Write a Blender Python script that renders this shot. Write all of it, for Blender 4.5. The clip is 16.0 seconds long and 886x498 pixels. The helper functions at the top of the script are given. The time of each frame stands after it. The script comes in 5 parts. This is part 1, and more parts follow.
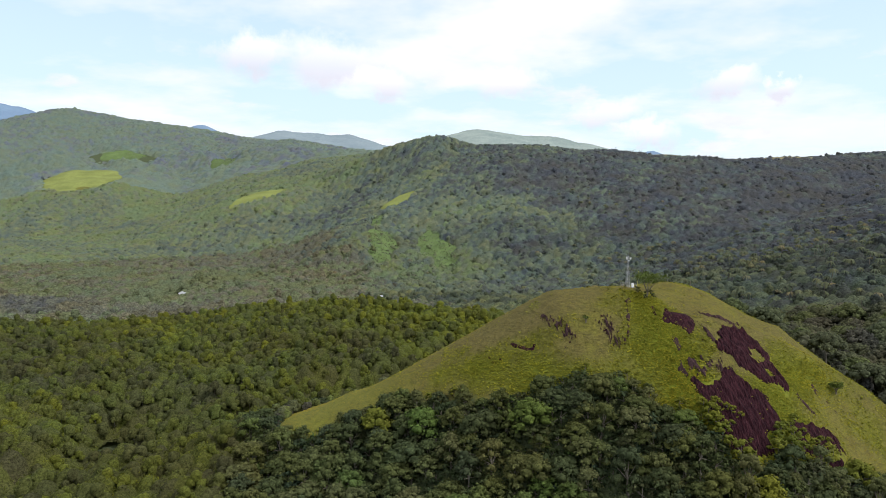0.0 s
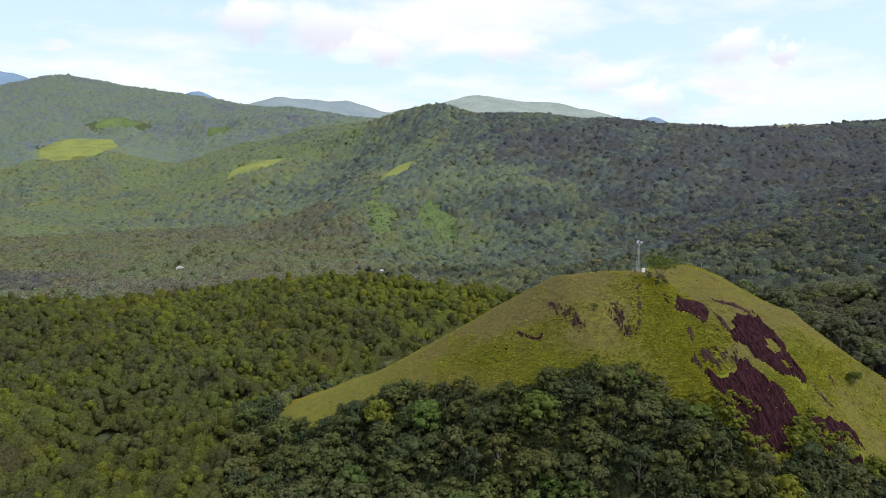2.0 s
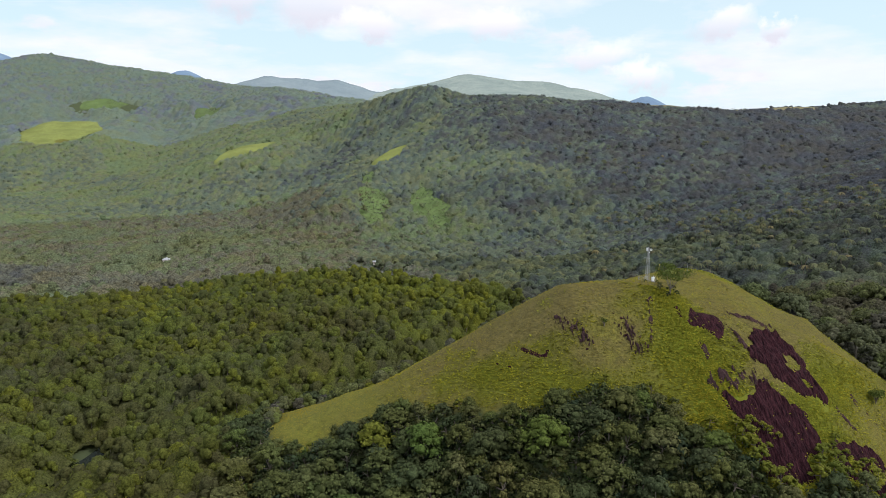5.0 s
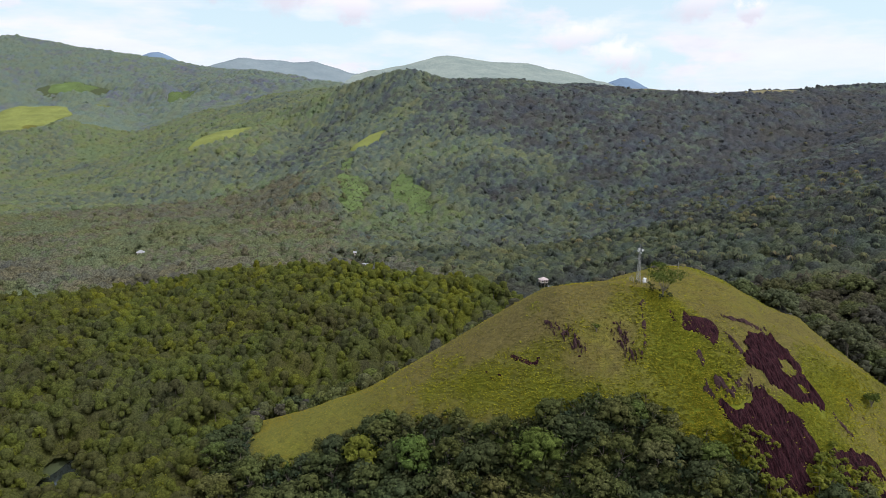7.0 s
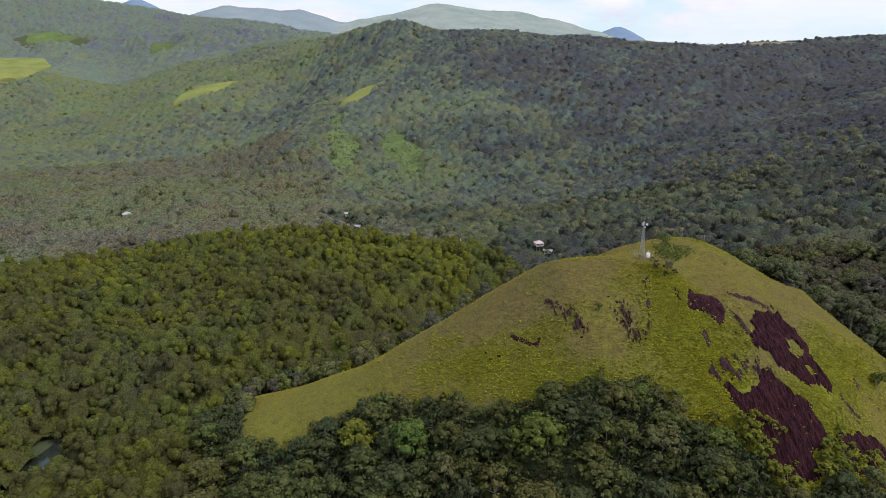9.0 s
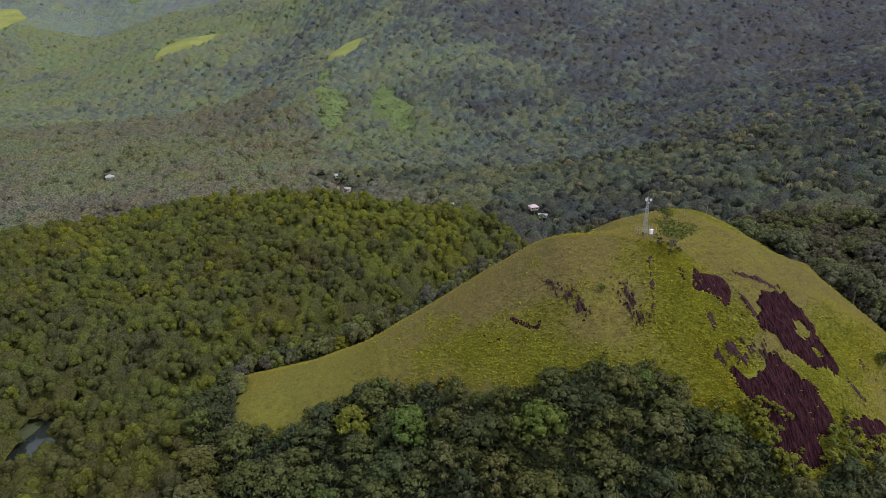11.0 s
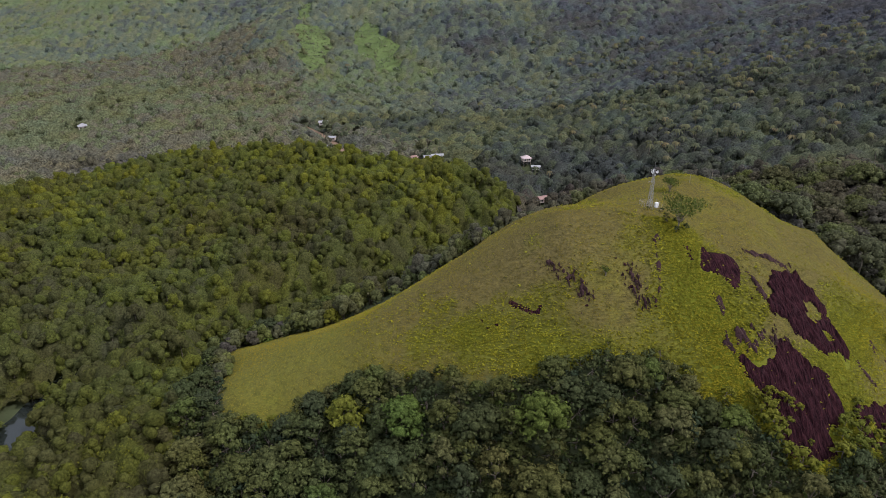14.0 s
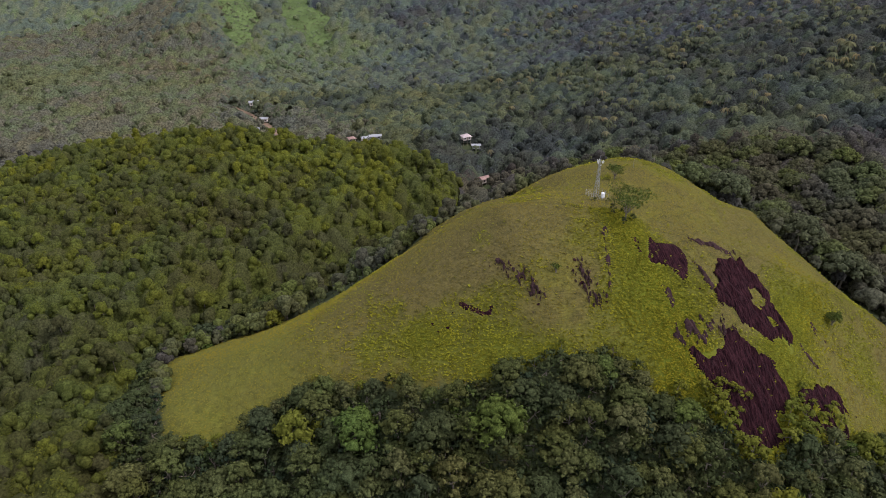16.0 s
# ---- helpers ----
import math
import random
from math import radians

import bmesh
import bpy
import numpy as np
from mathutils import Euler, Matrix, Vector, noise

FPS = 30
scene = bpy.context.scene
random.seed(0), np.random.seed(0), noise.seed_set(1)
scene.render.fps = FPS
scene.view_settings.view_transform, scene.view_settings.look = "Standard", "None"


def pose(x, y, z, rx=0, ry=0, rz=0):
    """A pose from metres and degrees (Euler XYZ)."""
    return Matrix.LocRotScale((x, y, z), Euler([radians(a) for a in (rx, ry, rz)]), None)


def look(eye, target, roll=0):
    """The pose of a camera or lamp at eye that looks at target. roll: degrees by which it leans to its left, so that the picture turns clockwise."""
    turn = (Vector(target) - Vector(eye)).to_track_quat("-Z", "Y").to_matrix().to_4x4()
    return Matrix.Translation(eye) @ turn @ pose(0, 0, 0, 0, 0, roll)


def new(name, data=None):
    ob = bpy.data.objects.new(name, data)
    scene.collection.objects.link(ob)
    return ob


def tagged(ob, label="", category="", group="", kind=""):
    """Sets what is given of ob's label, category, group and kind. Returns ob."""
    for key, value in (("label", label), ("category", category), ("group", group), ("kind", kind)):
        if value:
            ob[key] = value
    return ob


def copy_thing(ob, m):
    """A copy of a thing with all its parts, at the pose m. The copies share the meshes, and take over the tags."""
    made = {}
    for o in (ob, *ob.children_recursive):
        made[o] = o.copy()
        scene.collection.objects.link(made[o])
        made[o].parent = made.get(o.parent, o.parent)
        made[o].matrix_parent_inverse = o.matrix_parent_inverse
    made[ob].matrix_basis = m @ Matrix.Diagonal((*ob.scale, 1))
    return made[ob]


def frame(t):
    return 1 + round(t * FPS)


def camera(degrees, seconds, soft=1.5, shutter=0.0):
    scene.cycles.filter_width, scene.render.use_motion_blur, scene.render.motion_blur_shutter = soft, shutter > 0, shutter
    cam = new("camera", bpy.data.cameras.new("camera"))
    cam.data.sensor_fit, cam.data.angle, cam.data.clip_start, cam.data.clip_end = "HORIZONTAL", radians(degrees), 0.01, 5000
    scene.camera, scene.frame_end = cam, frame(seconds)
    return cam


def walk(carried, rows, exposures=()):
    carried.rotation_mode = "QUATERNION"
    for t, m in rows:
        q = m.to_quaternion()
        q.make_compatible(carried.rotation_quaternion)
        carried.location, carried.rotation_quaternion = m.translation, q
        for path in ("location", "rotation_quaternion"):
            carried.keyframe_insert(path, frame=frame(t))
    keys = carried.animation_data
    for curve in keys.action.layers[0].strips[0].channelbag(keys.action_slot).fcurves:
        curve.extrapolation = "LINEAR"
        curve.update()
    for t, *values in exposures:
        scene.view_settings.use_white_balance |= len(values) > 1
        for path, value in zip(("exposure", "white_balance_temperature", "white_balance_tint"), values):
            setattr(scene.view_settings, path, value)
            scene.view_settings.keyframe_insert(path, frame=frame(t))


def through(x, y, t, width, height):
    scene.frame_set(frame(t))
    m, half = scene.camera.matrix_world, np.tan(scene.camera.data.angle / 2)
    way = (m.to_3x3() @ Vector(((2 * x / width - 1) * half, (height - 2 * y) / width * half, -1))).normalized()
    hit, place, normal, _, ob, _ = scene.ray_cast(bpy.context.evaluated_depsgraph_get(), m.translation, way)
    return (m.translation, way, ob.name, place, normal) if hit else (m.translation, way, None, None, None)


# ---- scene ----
cam = camera(67.7, 16.0, soft=0.45)
PATH = [
    (0, (-61.743, -254.074, 112.547), (-61.816, -252.084, 112.36), 0.5),
    (0.5, (-62.279, -251.848, 113.933), (-62.352, -249.859, 113.738), 0.4),
    (1, (-62.785, -249.044, 115.197), (-62.858, -247.058, 114.974), 0.4),
    (1.5, (-63.23, -246.276, 116.485), (-63.302, -244.293, 116.229), 0.4),
    (2, (-63.657, -243.678, 117.871), (-63.727, -241.7, 117.584), 0.4),
    (2.5, (-64.148, -240.953, 119.175), (-64.216, -238.98, 118.855), 0.3),
    (3, (-64.554, -238.302, 120.544), (-64.622, -236.334, 120.2), 0.3),
    (3.5, (-65.153, -235.665, 121.868), (-65.221, -233.696, 121.521), 0.3),
    (4, (-65.681, -233.128, 123.226), (-65.746, -231.159, 122.879), 0.3),
    (6.5, (-68.378, -220.814, 129.884), (-68.372, -218.85, 129.507), 0.2),
    (7, (-68.894, -218.296, 131.138), (-68.875, -216.337, 130.736), 0.1),
    (7.5, (-69.324, -215.672, 132.39), (-69.296, -213.72, 131.955), 0.1),
    (8, (-69.69, -212.996, 133.756), (-69.656, -211.052, 133.285), 0.1),
    (8.5, (-70.128, -210.421, 135.012), (-70.088, -208.487, 134.506), 0.1),
    (9, (-70.651, -207.929, 136.39), (-70.605, -206.004, 135.848), 0.1),
    (11.5, (-72.561, -195.23, 142.999), (-72.485, -193.362, 142.289), 0.0),
    (12, (-72.753, -192.645, 144.214), (-72.678, -190.789, 143.472), 0.0),
    (12.5, (-72.923, -190.085, 145.314), (-72.847, -188.242, 144.54), 0.0),
    (13, (-73.166, -187.383, 146.746), (-73.083, -185.554, 145.94), -0.0),
    (13.5, (-73.616, -184.631, 148.193), (-73.52, -182.816, 147.358), -0.0),
    (14, (-73.773, -181.925, 149.58), (-73.663, -180.123, 148.718), -0.1),
    (14.5, (-73.863, -179.36, 151.008), (-73.734, -177.572, 150.121), -0.1),
    (15, (-73.839, -176.825, 152.402), (-73.679, -175.051, 151.493), -0.1),
    (15.5, (-73.909, -174.306, 153.601), (-73.689, -172.548, 152.672), -0.2),
    (16, (-74.219, -171.835, 154.819), (-73.937, -170.097, 153.871), -0.0),
]
walk(cam, [(t, look(eye, target, roll)) for t, eye, target, roll in PATH], exposures=((0.0, 0.05, 6250, 10), (4.0, 0.0, 6250, 10), (8.0, -0.06, 6220, 14), (12.0, -0.08, 6200, 19), (16.0, -0.11, 6200, 19)))

# ---- world, sun ----
SUN_EL, SUN_AZ = 51.0, 106.0          # degrees; azimuth clockwise from +y
world = bpy.data.worlds.new("sky")
scene.world = world
world.use_nodes = True


class Net:
    """Short hand for building node trees."""

    def __init__(self, tree):
        self.t = tree

    def n(self, kind, **props):
        node = self.t.nodes.new("ShaderNode" + kind)
        for k, v in props.items():
            if k == "blend":
                node.blend_type = v
            elif k == "data":
                node.data_type = v
            elif k == "op":
                node.operation = v
            elif k == "dims":
                node.noise_dimensions = v
            elif k == "attr":
                node.attribute_name = v
            elif k == "sky":
                node.sky_type = v
        return node

    def link(self, a, b):
        self.t.links.new(a, b)

    def math(self, op, a, b=0.0, c=0.0, clamp=False):
        m = self.n("Math", op=op)
        m.use_clamp = clamp
        for i, v in enumerate((a, b, c)):
            if hasattr(v, "is_linked"):
                self.link(v, m.inputs[i])
            else:
                m.inputs[i].default_value = v
        return m.outputs[0]

    def mix(self, fac, a, b, blend="MIX"):
        m = self.n("MixRGB", blend=blend)
        for i, v in enumerate((fac, a, b)):
            if hasattr(v, "is_linked"):
                self.link(v, m.inputs[i])
            elif isinstance(v, (int, float)):
                m.inputs[i].default_value = v
            else:
                m.inputs[i].default_value = (*v, 1)
        return m.outputs[0]

    def noise(self, vec, scale, detail=3.0, rough=0.55):
        m = self.n("TexNoise")
        m.inputs["Scale"].default_value = scale
        m.inputs["Detail"].default_value = detail
        m.inputs["Roughness"].default_value = rough
        if vec is not None:
            self.link(vec, m.inputs["Vector"])
        return m.outputs[0]

    def ramp(self, fac, stops):
        m = self.n("ValToRGB")
        els = m.color_ramp.elements
        while len(els) < len(stops):
            els.new(0.5)
        for e, (p, c) in zip(els, stops):
            e.position = p
            e.color = (*c, 1) if isinstance(c, (tuple, list)) else (c, c, c, 1)
        self.link(fac, m.inputs[0])
        return m.outputs[0]


net = Net(world.node_tree)
world.node_tree.nodes.clear()
w_out = net.n("OutputWorld")
w_bg = net.n("Background")
w_bg.inputs[1].default_value = 0.15
sky = net.n("TexSky", sky="NISHITA")
sky.sun_disc = False
sky.sun_elevation, sky.sun_rotation = radians(SUN_EL), radians(SUN_AZ)
sky.air_density, sky.dust_density, sky.ozone_density = 1.0, 2.2, 1.2
coord = net.n("TexCoord")
sep = net.n("SeparateXYZ")
net.link(coord.outputs["Generated"], sep.inputs[0])
lift = net.math("ADD", net.math("MAXIMUM", sep.outputs[2], 0.0), 0.16)
comb = net.n("CombineXYZ")
net.link(net.math("DIVIDE", sep.outputs[0], lift), comb.inputs[0])
net.link(net.math("DIVIDE", sep.outputs[1], lift), comb.inputs[1])
cl_big = net.noise(comb.outputs[0], 0.62, 6.0, 0.56)
cl_mask = net.ramp(cl_big, [(0.44, 0.0), (0.56, 1.0)])
cl_tone = net.mix(net.noise(comb.outputs[0], 2.2, 5.0, 0.6), (7.8, 7.5, 7.6), (6.0, 6.0, 6.4))
cl_tone = net.mix(1.0, cl_tone, net.ramp(sep.outputs[2], [(0.30, 0.62), (0.85, 1.0)]), "MULTIPLY")
cl_tone = net.mix(1.0, cl_tone, (1.62, 1.62, 1.62), "MULTIPLY")
low = net.ramp(sep.outputs[2], [(0.0, 0.25), (0.12, 1.0)])
haze = net.mix(net.ramp(sep.outputs[2], [(0.0, 0.9), (0.4, 0.5)]), sky.outputs[0], (5.5, 6.75, 7.1))
sky_all = net.mix(net.math("MULTIPLY", cl_mask, net.math("MULTIPLY", low, 0.92)), haze, cl_tone)
puff_map = net.n("Mapping")
puff_map.inputs["Scale"].default_value = (1.0, 1.0, 2.6)
net.link(coord.outputs["Generated"], puff_map.inputs[0])
puff = net.noise(puff_map.outputs[0], 6.5, 6.0, 0.55)
puff_mask = net.math("MULTIPLY", net.ramp(puff, [(0.56, 0.0), (0.63, 1.0)]), net.ramp(sep.outputs[2], [(0.03, 0.0), (0.06, 0.75), (0.14, 0.6), (0.22, 0.0)]))
puff_tone = net.mix(net.noise(puff_map.outputs[0], 22.0, 4.0, 0.6), (5.6, 5.5, 5.9), (7.6, 7.2, 7.3))
sky_all = net.mix(puff_mask, sky_all, puff_tone)
# heaped clouds low over the hills: direction and half width
PUFFS = [(0.190, 0.976, 0.103, 0.060),
         (0.260, 0.963, 0.075, 0.041),
         (-0.193, 0.965, 0.179, 0.081),
         (-0.306, 0.934, 0.182, 0.060),
         (-0.138, 0.979, 0.149, 0.051),
         (0.417, 0.899, 0.134, 0.027),
         (0.353, 0.924, 0.145, 0.051),
         (0.060, 0.987, 0.149, 0.051)]
swirl = net.n("VectorMath", op="SCALE")
swirl_noise = net.n("TexNoise")
swirl_noise.inputs["Scale"].default_value = 14.0
swirl_noise.inputs["Detail"].default_value = 6.0
swirl_noise.inputs["Roughness"].default_value = 0.62
net.link(coord.outputs["Generated"], swirl_noise.inputs["Vector"])
net.link(swirl_noise.outputs["Color"], swirl.inputs[0])
swirl.inputs["Scale"].default_value = 0.10
bent = net.n("VectorMath", op="ADD")
net.link(coord.outputs["Generated"], bent.inputs[0])
net.link(swirl.outputs[0], bent.inputs[1])
for px, py, pz, half_width in PUFFS:
    off = net.n("VectorMath", op="SUBTRACT")
    net.link(bent.outputs[0], off.inputs[0])
    off.inputs[1].default_value = (px + 0.05, py + 0.05, pz + 0.05)
    flat = net.n("VectorMath", op="MULTIPLY")
    net.link(off.outputs[0], flat.inputs[0])
    flat.inputs[1].default_value = (1.0, 1.0, 2.0)
    far_off = net.n("VectorMath", op="LENGTH")
    net.link(flat.outputs[0], far_off.inputs[0])
    body = net.ramp(net.math("DIVIDE", far_off.outputs["Value"], half_width), [(0.45, 0.75), (1.0, 0.0)])
    rise = net.math("DIVIDE", net.math("SUBTRACT", sep.outputs[2], pz), half_width)
    tone = net.mix(net.ramp(net.math("ADD", rise, 0.5), [(0.2, 0.0), (0.75, 1.0)]), (5.55, 5.25, 5.75), (7.6, 7.3, 7.5))
    sky_all = net.mix(body, sky_all, tone)
net.link(sky_all, w_bg.inputs[0])
net.link(w_bg.outputs[0], w_out.inputs[0])

sun = new("sun", bpy.data.lights.new("sun", "SUN"))
sun.data.energy, sun.data.angle, sun.data.color = 2.55, radians(9), (1.0, 0.97, 0.93)
az, el = radians(SUN_AZ), radians(SUN_EL)
to_sun = Vector((math.sin(az) * math.cos(el), math.cos(az) * math.cos(el), math.sin(el)))
sun.matrix_world = look(to_sun * 300, (0, 0, 0))


# ---- materials ----
def material(name, rough=0.8, spec=0.2):
    m = bpy.data.materials.new(name)
    m.use_nodes = True
    net = Net(m.node_tree)
    bsdf = m.node_tree.nodes["Principled BSDF"]
    bsdf.inputs["Roughness"].default_value = rough
    bsdf.inputs["Specular IOR Level"].default_value = spec
    return m, net, bsdf


def bump(net, bsdf, height, strength, distance):
    b = net.n("Bump")
    b.inputs["Strength"].default_value = strength
    b.inputs["Distance"].default_value = distance
    net.link(height, b.inputs["Height"])
    net.link(b.outputs[0], bsdf.inputs["Normal"])


def place(net):
    return net.n("NewGeometry").outputs["Position"]


def leaf_material(name, stops, per_thing=False, grain=1.3, spread=0.45, through=0.25, mottle=3.0):
    """Foliage: one tint a tree, another a leaf clump, fine relief between them."""
    m, net, bsdf = material(name, 0.75, 0.05)
    if per_thing:
        tint = net.n("ObjectInfo").outputs["Random"]
    else:
        tint = net.n("Attribute", attr="tint").outputs["Fac"]
    geo = net.n("NewGeometry")
    isl = geo.outputs["Random Per Island"]
    pos = geo.outputs["Position"]
    col = net.ramp(tint, stops)
    fine = net.noise(pos, grain * 1.2, 4.0, 0.7)
    grainy = net.math("MAXIMUM", net.math("ADD", net.math("MULTIPLY", fine, mottle), 1 - mottle / 2), 0.3)
    val = net.math("MULTIPLY", grainy, net.math("ADD", net.math("MULTIPLY", isl, spread), 1 - spread / 2))
    wide = net.noise(pos, 0.03, 2.0)
    col = net.mix(net.ramp(wide, [(0.35, 0.0), (0.65, 1.0)]), col, net.mix(1.0, col, (1.12, 1.0, 0.8), "MULTIPLY"))
    scaled = net.n("VectorMath", op="SCALE")
    net.link(col, scaled.inputs[0])
    net.link(val, scaled.inputs["Scale"])
    net.link(scaled.outputs[0], bsdf.inputs["Base Color"])
    bump(net, bsdf, fine, 0.5, 0.5 / grain)
    if through:
        tr = net.n("BsdfTranslucent")
        net.link(scaled.outputs[0], tr.inputs[0])
        mx = net.n("MixShader")
        mx.inputs[0].default_value = through
        net.link(bsdf.outputs[0], mx.inputs[1])
        net.link(tr.outputs[0], mx.inputs[2])
        net.link(mx.outputs[0], m.node_tree.nodes["Material Output"].inputs[0])
    return m


def plain_material(name, colour, rough=0.6, spec=0.3, metal=0.0, vary=0.25, scale=3.0):
    m, net, bsdf = material(name, rough, spec)
    bsdf.inputs["Metallic"].default_value = metal
    pos = place(net)
    n1 = net.noise(pos, scale, 4.0, 0.6)
    dark = tuple(c * (1 - vary) for c in colour)
    lite = tuple(min(1.0, c * (1 + vary)) for c in colour)
    net.link(net.mix(net.ramp(n1, [(0.3, 0.0), (0.7, 1.0)]), dark, lite), bsdf.inputs["Base Color"])
    bump(net, bsdf, n1, 0.2, 0.05)
    return m


MANGROVE = leaf_material("mangrove_leaf", [(0.0, (0.055, 0.056, 0.034)), (0.35, (0.066, 0.073, 0.029)), (0.75, (0.085, 0.103, 0.024)), (1.0, (0.123, 0.138, 0.020))], grain=1.1, through=0.35, mottle=3.4, spread=0.24)
# Valley to upland leaf colours have haze painted in, paler and bluer with distance.
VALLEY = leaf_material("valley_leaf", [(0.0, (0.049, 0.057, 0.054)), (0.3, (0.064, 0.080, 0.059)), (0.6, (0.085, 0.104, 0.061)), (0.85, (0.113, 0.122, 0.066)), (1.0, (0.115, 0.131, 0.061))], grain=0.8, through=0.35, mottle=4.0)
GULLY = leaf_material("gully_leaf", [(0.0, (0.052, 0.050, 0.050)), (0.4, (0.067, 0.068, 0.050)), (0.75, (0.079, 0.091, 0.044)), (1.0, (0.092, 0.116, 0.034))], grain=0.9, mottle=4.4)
HAZED_SLOPE = leaf_material("hazed_slope_leaf", [(0.0, (0.073, 0.079, 0.091)), (0.3, (0.091, 0.112, 0.112)), (0.6, (0.121, 0.155, 0.118)), (0.85, (0.153, 0.177, 0.120)), (1.0, (0.149, 0.195, 0.101))], spread=0.3, through=0.4, mottle=3.6, grain=0.65)
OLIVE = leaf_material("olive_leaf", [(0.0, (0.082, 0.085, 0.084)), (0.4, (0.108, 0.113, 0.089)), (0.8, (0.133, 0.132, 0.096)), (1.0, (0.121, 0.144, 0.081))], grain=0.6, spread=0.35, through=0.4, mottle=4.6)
# The far hills' blue-grey haze is part of this base colour.
HAZED_UPLAND = leaf_material("hazed_upland_leaf", [(0.0, (0.128, 0.132, 0.212)), (0.5, (0.142, 0.165, 0.206)), (1.0, (0.159, 0.211, 0.171))], spread=0.25, through=0.4, grain=0.35, mottle=3.8)
NEAR = leaf_material("broad_leaf", [(0.0, (0.047, 0.061, 0.032)), (0.3, (0.058, 0.074, 0.029)), (0.55, (0.075, 0.087, 0.029)), (0.8, (0.086, 0.092, 0.040)), (1.0, (0.071, 0.110, 0.027))], per_thing=True, grain=2.2, mottle=3.8)
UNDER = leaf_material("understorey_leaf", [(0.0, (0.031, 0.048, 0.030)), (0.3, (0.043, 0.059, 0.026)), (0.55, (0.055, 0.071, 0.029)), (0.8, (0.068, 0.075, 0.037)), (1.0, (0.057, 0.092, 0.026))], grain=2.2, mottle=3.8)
LIME = leaf_material("yellow_leaf", [(0.0, (0.100, 0.118, 0.020)), (1.0, (0.135, 0.145, 0.024))], per_thing=True, grain=2.2)
FERN = leaf_material("feathery_leaf", [(0.0, (0.065, 0.095, 0.025)), (1.0, (0.08, 0.11, 0.028))], per_thing=True, grain=3.0)
PALM = leaf_material("palm_leaf", [(0.0, (0.078, 0.093, 0.058)), (0.7, (0.106, 0.116, 0.066)), (1.0, (0.152, 0.133, 0.078))], grain=1.0, through=0.15, mottle=1.5)
TUFT = leaf_material("grass_blade", [(0.0, (0.128, 0.104, 0.038)), (0.4, (0.150, 0.130, 0.030)), (1.0, (0.180, 0.160, 0.024))], grain=1.5, spread=0.3, mottle=1.5)
VINE = leaf_material("creeper_leaf", [(0.0, (0.125, 0.132, 0.016)), (1.0, (0.215, 0.216, 0.018))], grain=2.0, spread=0.5, mottle=2.5)
BARK = plain_material("bark", (0.17, 0.145, 0.115), 0.9, 0.1, vary=0.35, scale=2.5)


def ground_material():
    """Forest soil with grass and bare slopes laid out by the sheet's own cover values."""
    m, net, bsdf = material("ground", 0.95, 0.08)
    pos = place(net)
    grass = net.n("Attribute", attr="grass").outputs["Fac"]
    creeper = net.n("Attribute", attr="creeper").outputs["Fac"]
    n_fine = net.noise(pos, 1.6, 5.0, 0.7)
    n_mid = net.noise(pos, 0.22, 4.0, 0.6)
    n_big = net.noise(pos, 0.045, 3.0, 0.5)
    n_patch = net.noise(pos, 0.55, 5.0, 0.65)
    soil = net.mix(n_mid, (0.050, 0.060, 0.030), (0.080, 0.096, 0.044))
    dry = net.mix(net.ramp(n_fine, [(0.3, 0.0), (0.7, 1.0)]), (0.086, 0.072, 0.024), (0.160, 0.134, 0.038))
    green = net.mix(net.ramp(n_fine, [(0.3, 0.0), (0.7, 1.0)]), (0.094, 0.086, 0.020), (0.176, 0.162, 0.028))
    blend = net.math("ADD", net.math("MULTIPLY", n_big, 0.75), net.math("MULTIPLY", n_mid, 0.5))
    turf = net.mix(net.ramp(blend, [(0.50, 0.0), (0.68, 1.0)]), green, dry)
    brown = net.mix(net.ramp(n_fine, [(0.3, 0.0), (0.7, 1.0)]), (0.088, 0.072, 0.028), (0.158, 0.128, 0.044))
    turf = net.mix(net.n("Attribute", attr="dull").outputs["Fac"], turf, brown)
    ledge_map = net.n("Mapping")
    ledge_map.inputs["Scale"].default_value = (0.10, 0.10, 1.3)
    net.link(pos, ledge_map.inputs[0])
    ledge = net.ramp(net.noise(ledge_map.outputs[0], 0.8, 4.0, 0.6), [(0.455, 0.0), (0.49, 0.55), (0.52, 0.0)])
    turf = net.mix(ledge, turf, (0.058, 0.052, 0.018))
    lush = net.mix(n_fine, (0.092, 0.108, 0.014), (0.190, 0.206, 0.018))
    turf = net.mix(creeper, turf, lush)
    turf = net.mix(net.ramp(n_patch, [(0.36, 0.5), (0.50, 0.0)]), turf, net.mix(1.0, turf, (0.50, 0.56, 0.62), "MULTIPLY"))
    turf = net.mix(net.ramp(n_patch, [(0.55, 0.0), (0.72, 0.7)]), turf, net.mix(1.0, turf, (1.35, 1.35, 1.1), "MULTIPLY"))
    net.link(net.mix(grass, soil, turf), bsdf.inputs["Base Color"])
    bump(net, bsdf, net.math("ADD", n_fine, net.math("MULTIPLY", n_mid, 1.5)), 0.7, 0.5)
    return m


GROUND = ground_material()


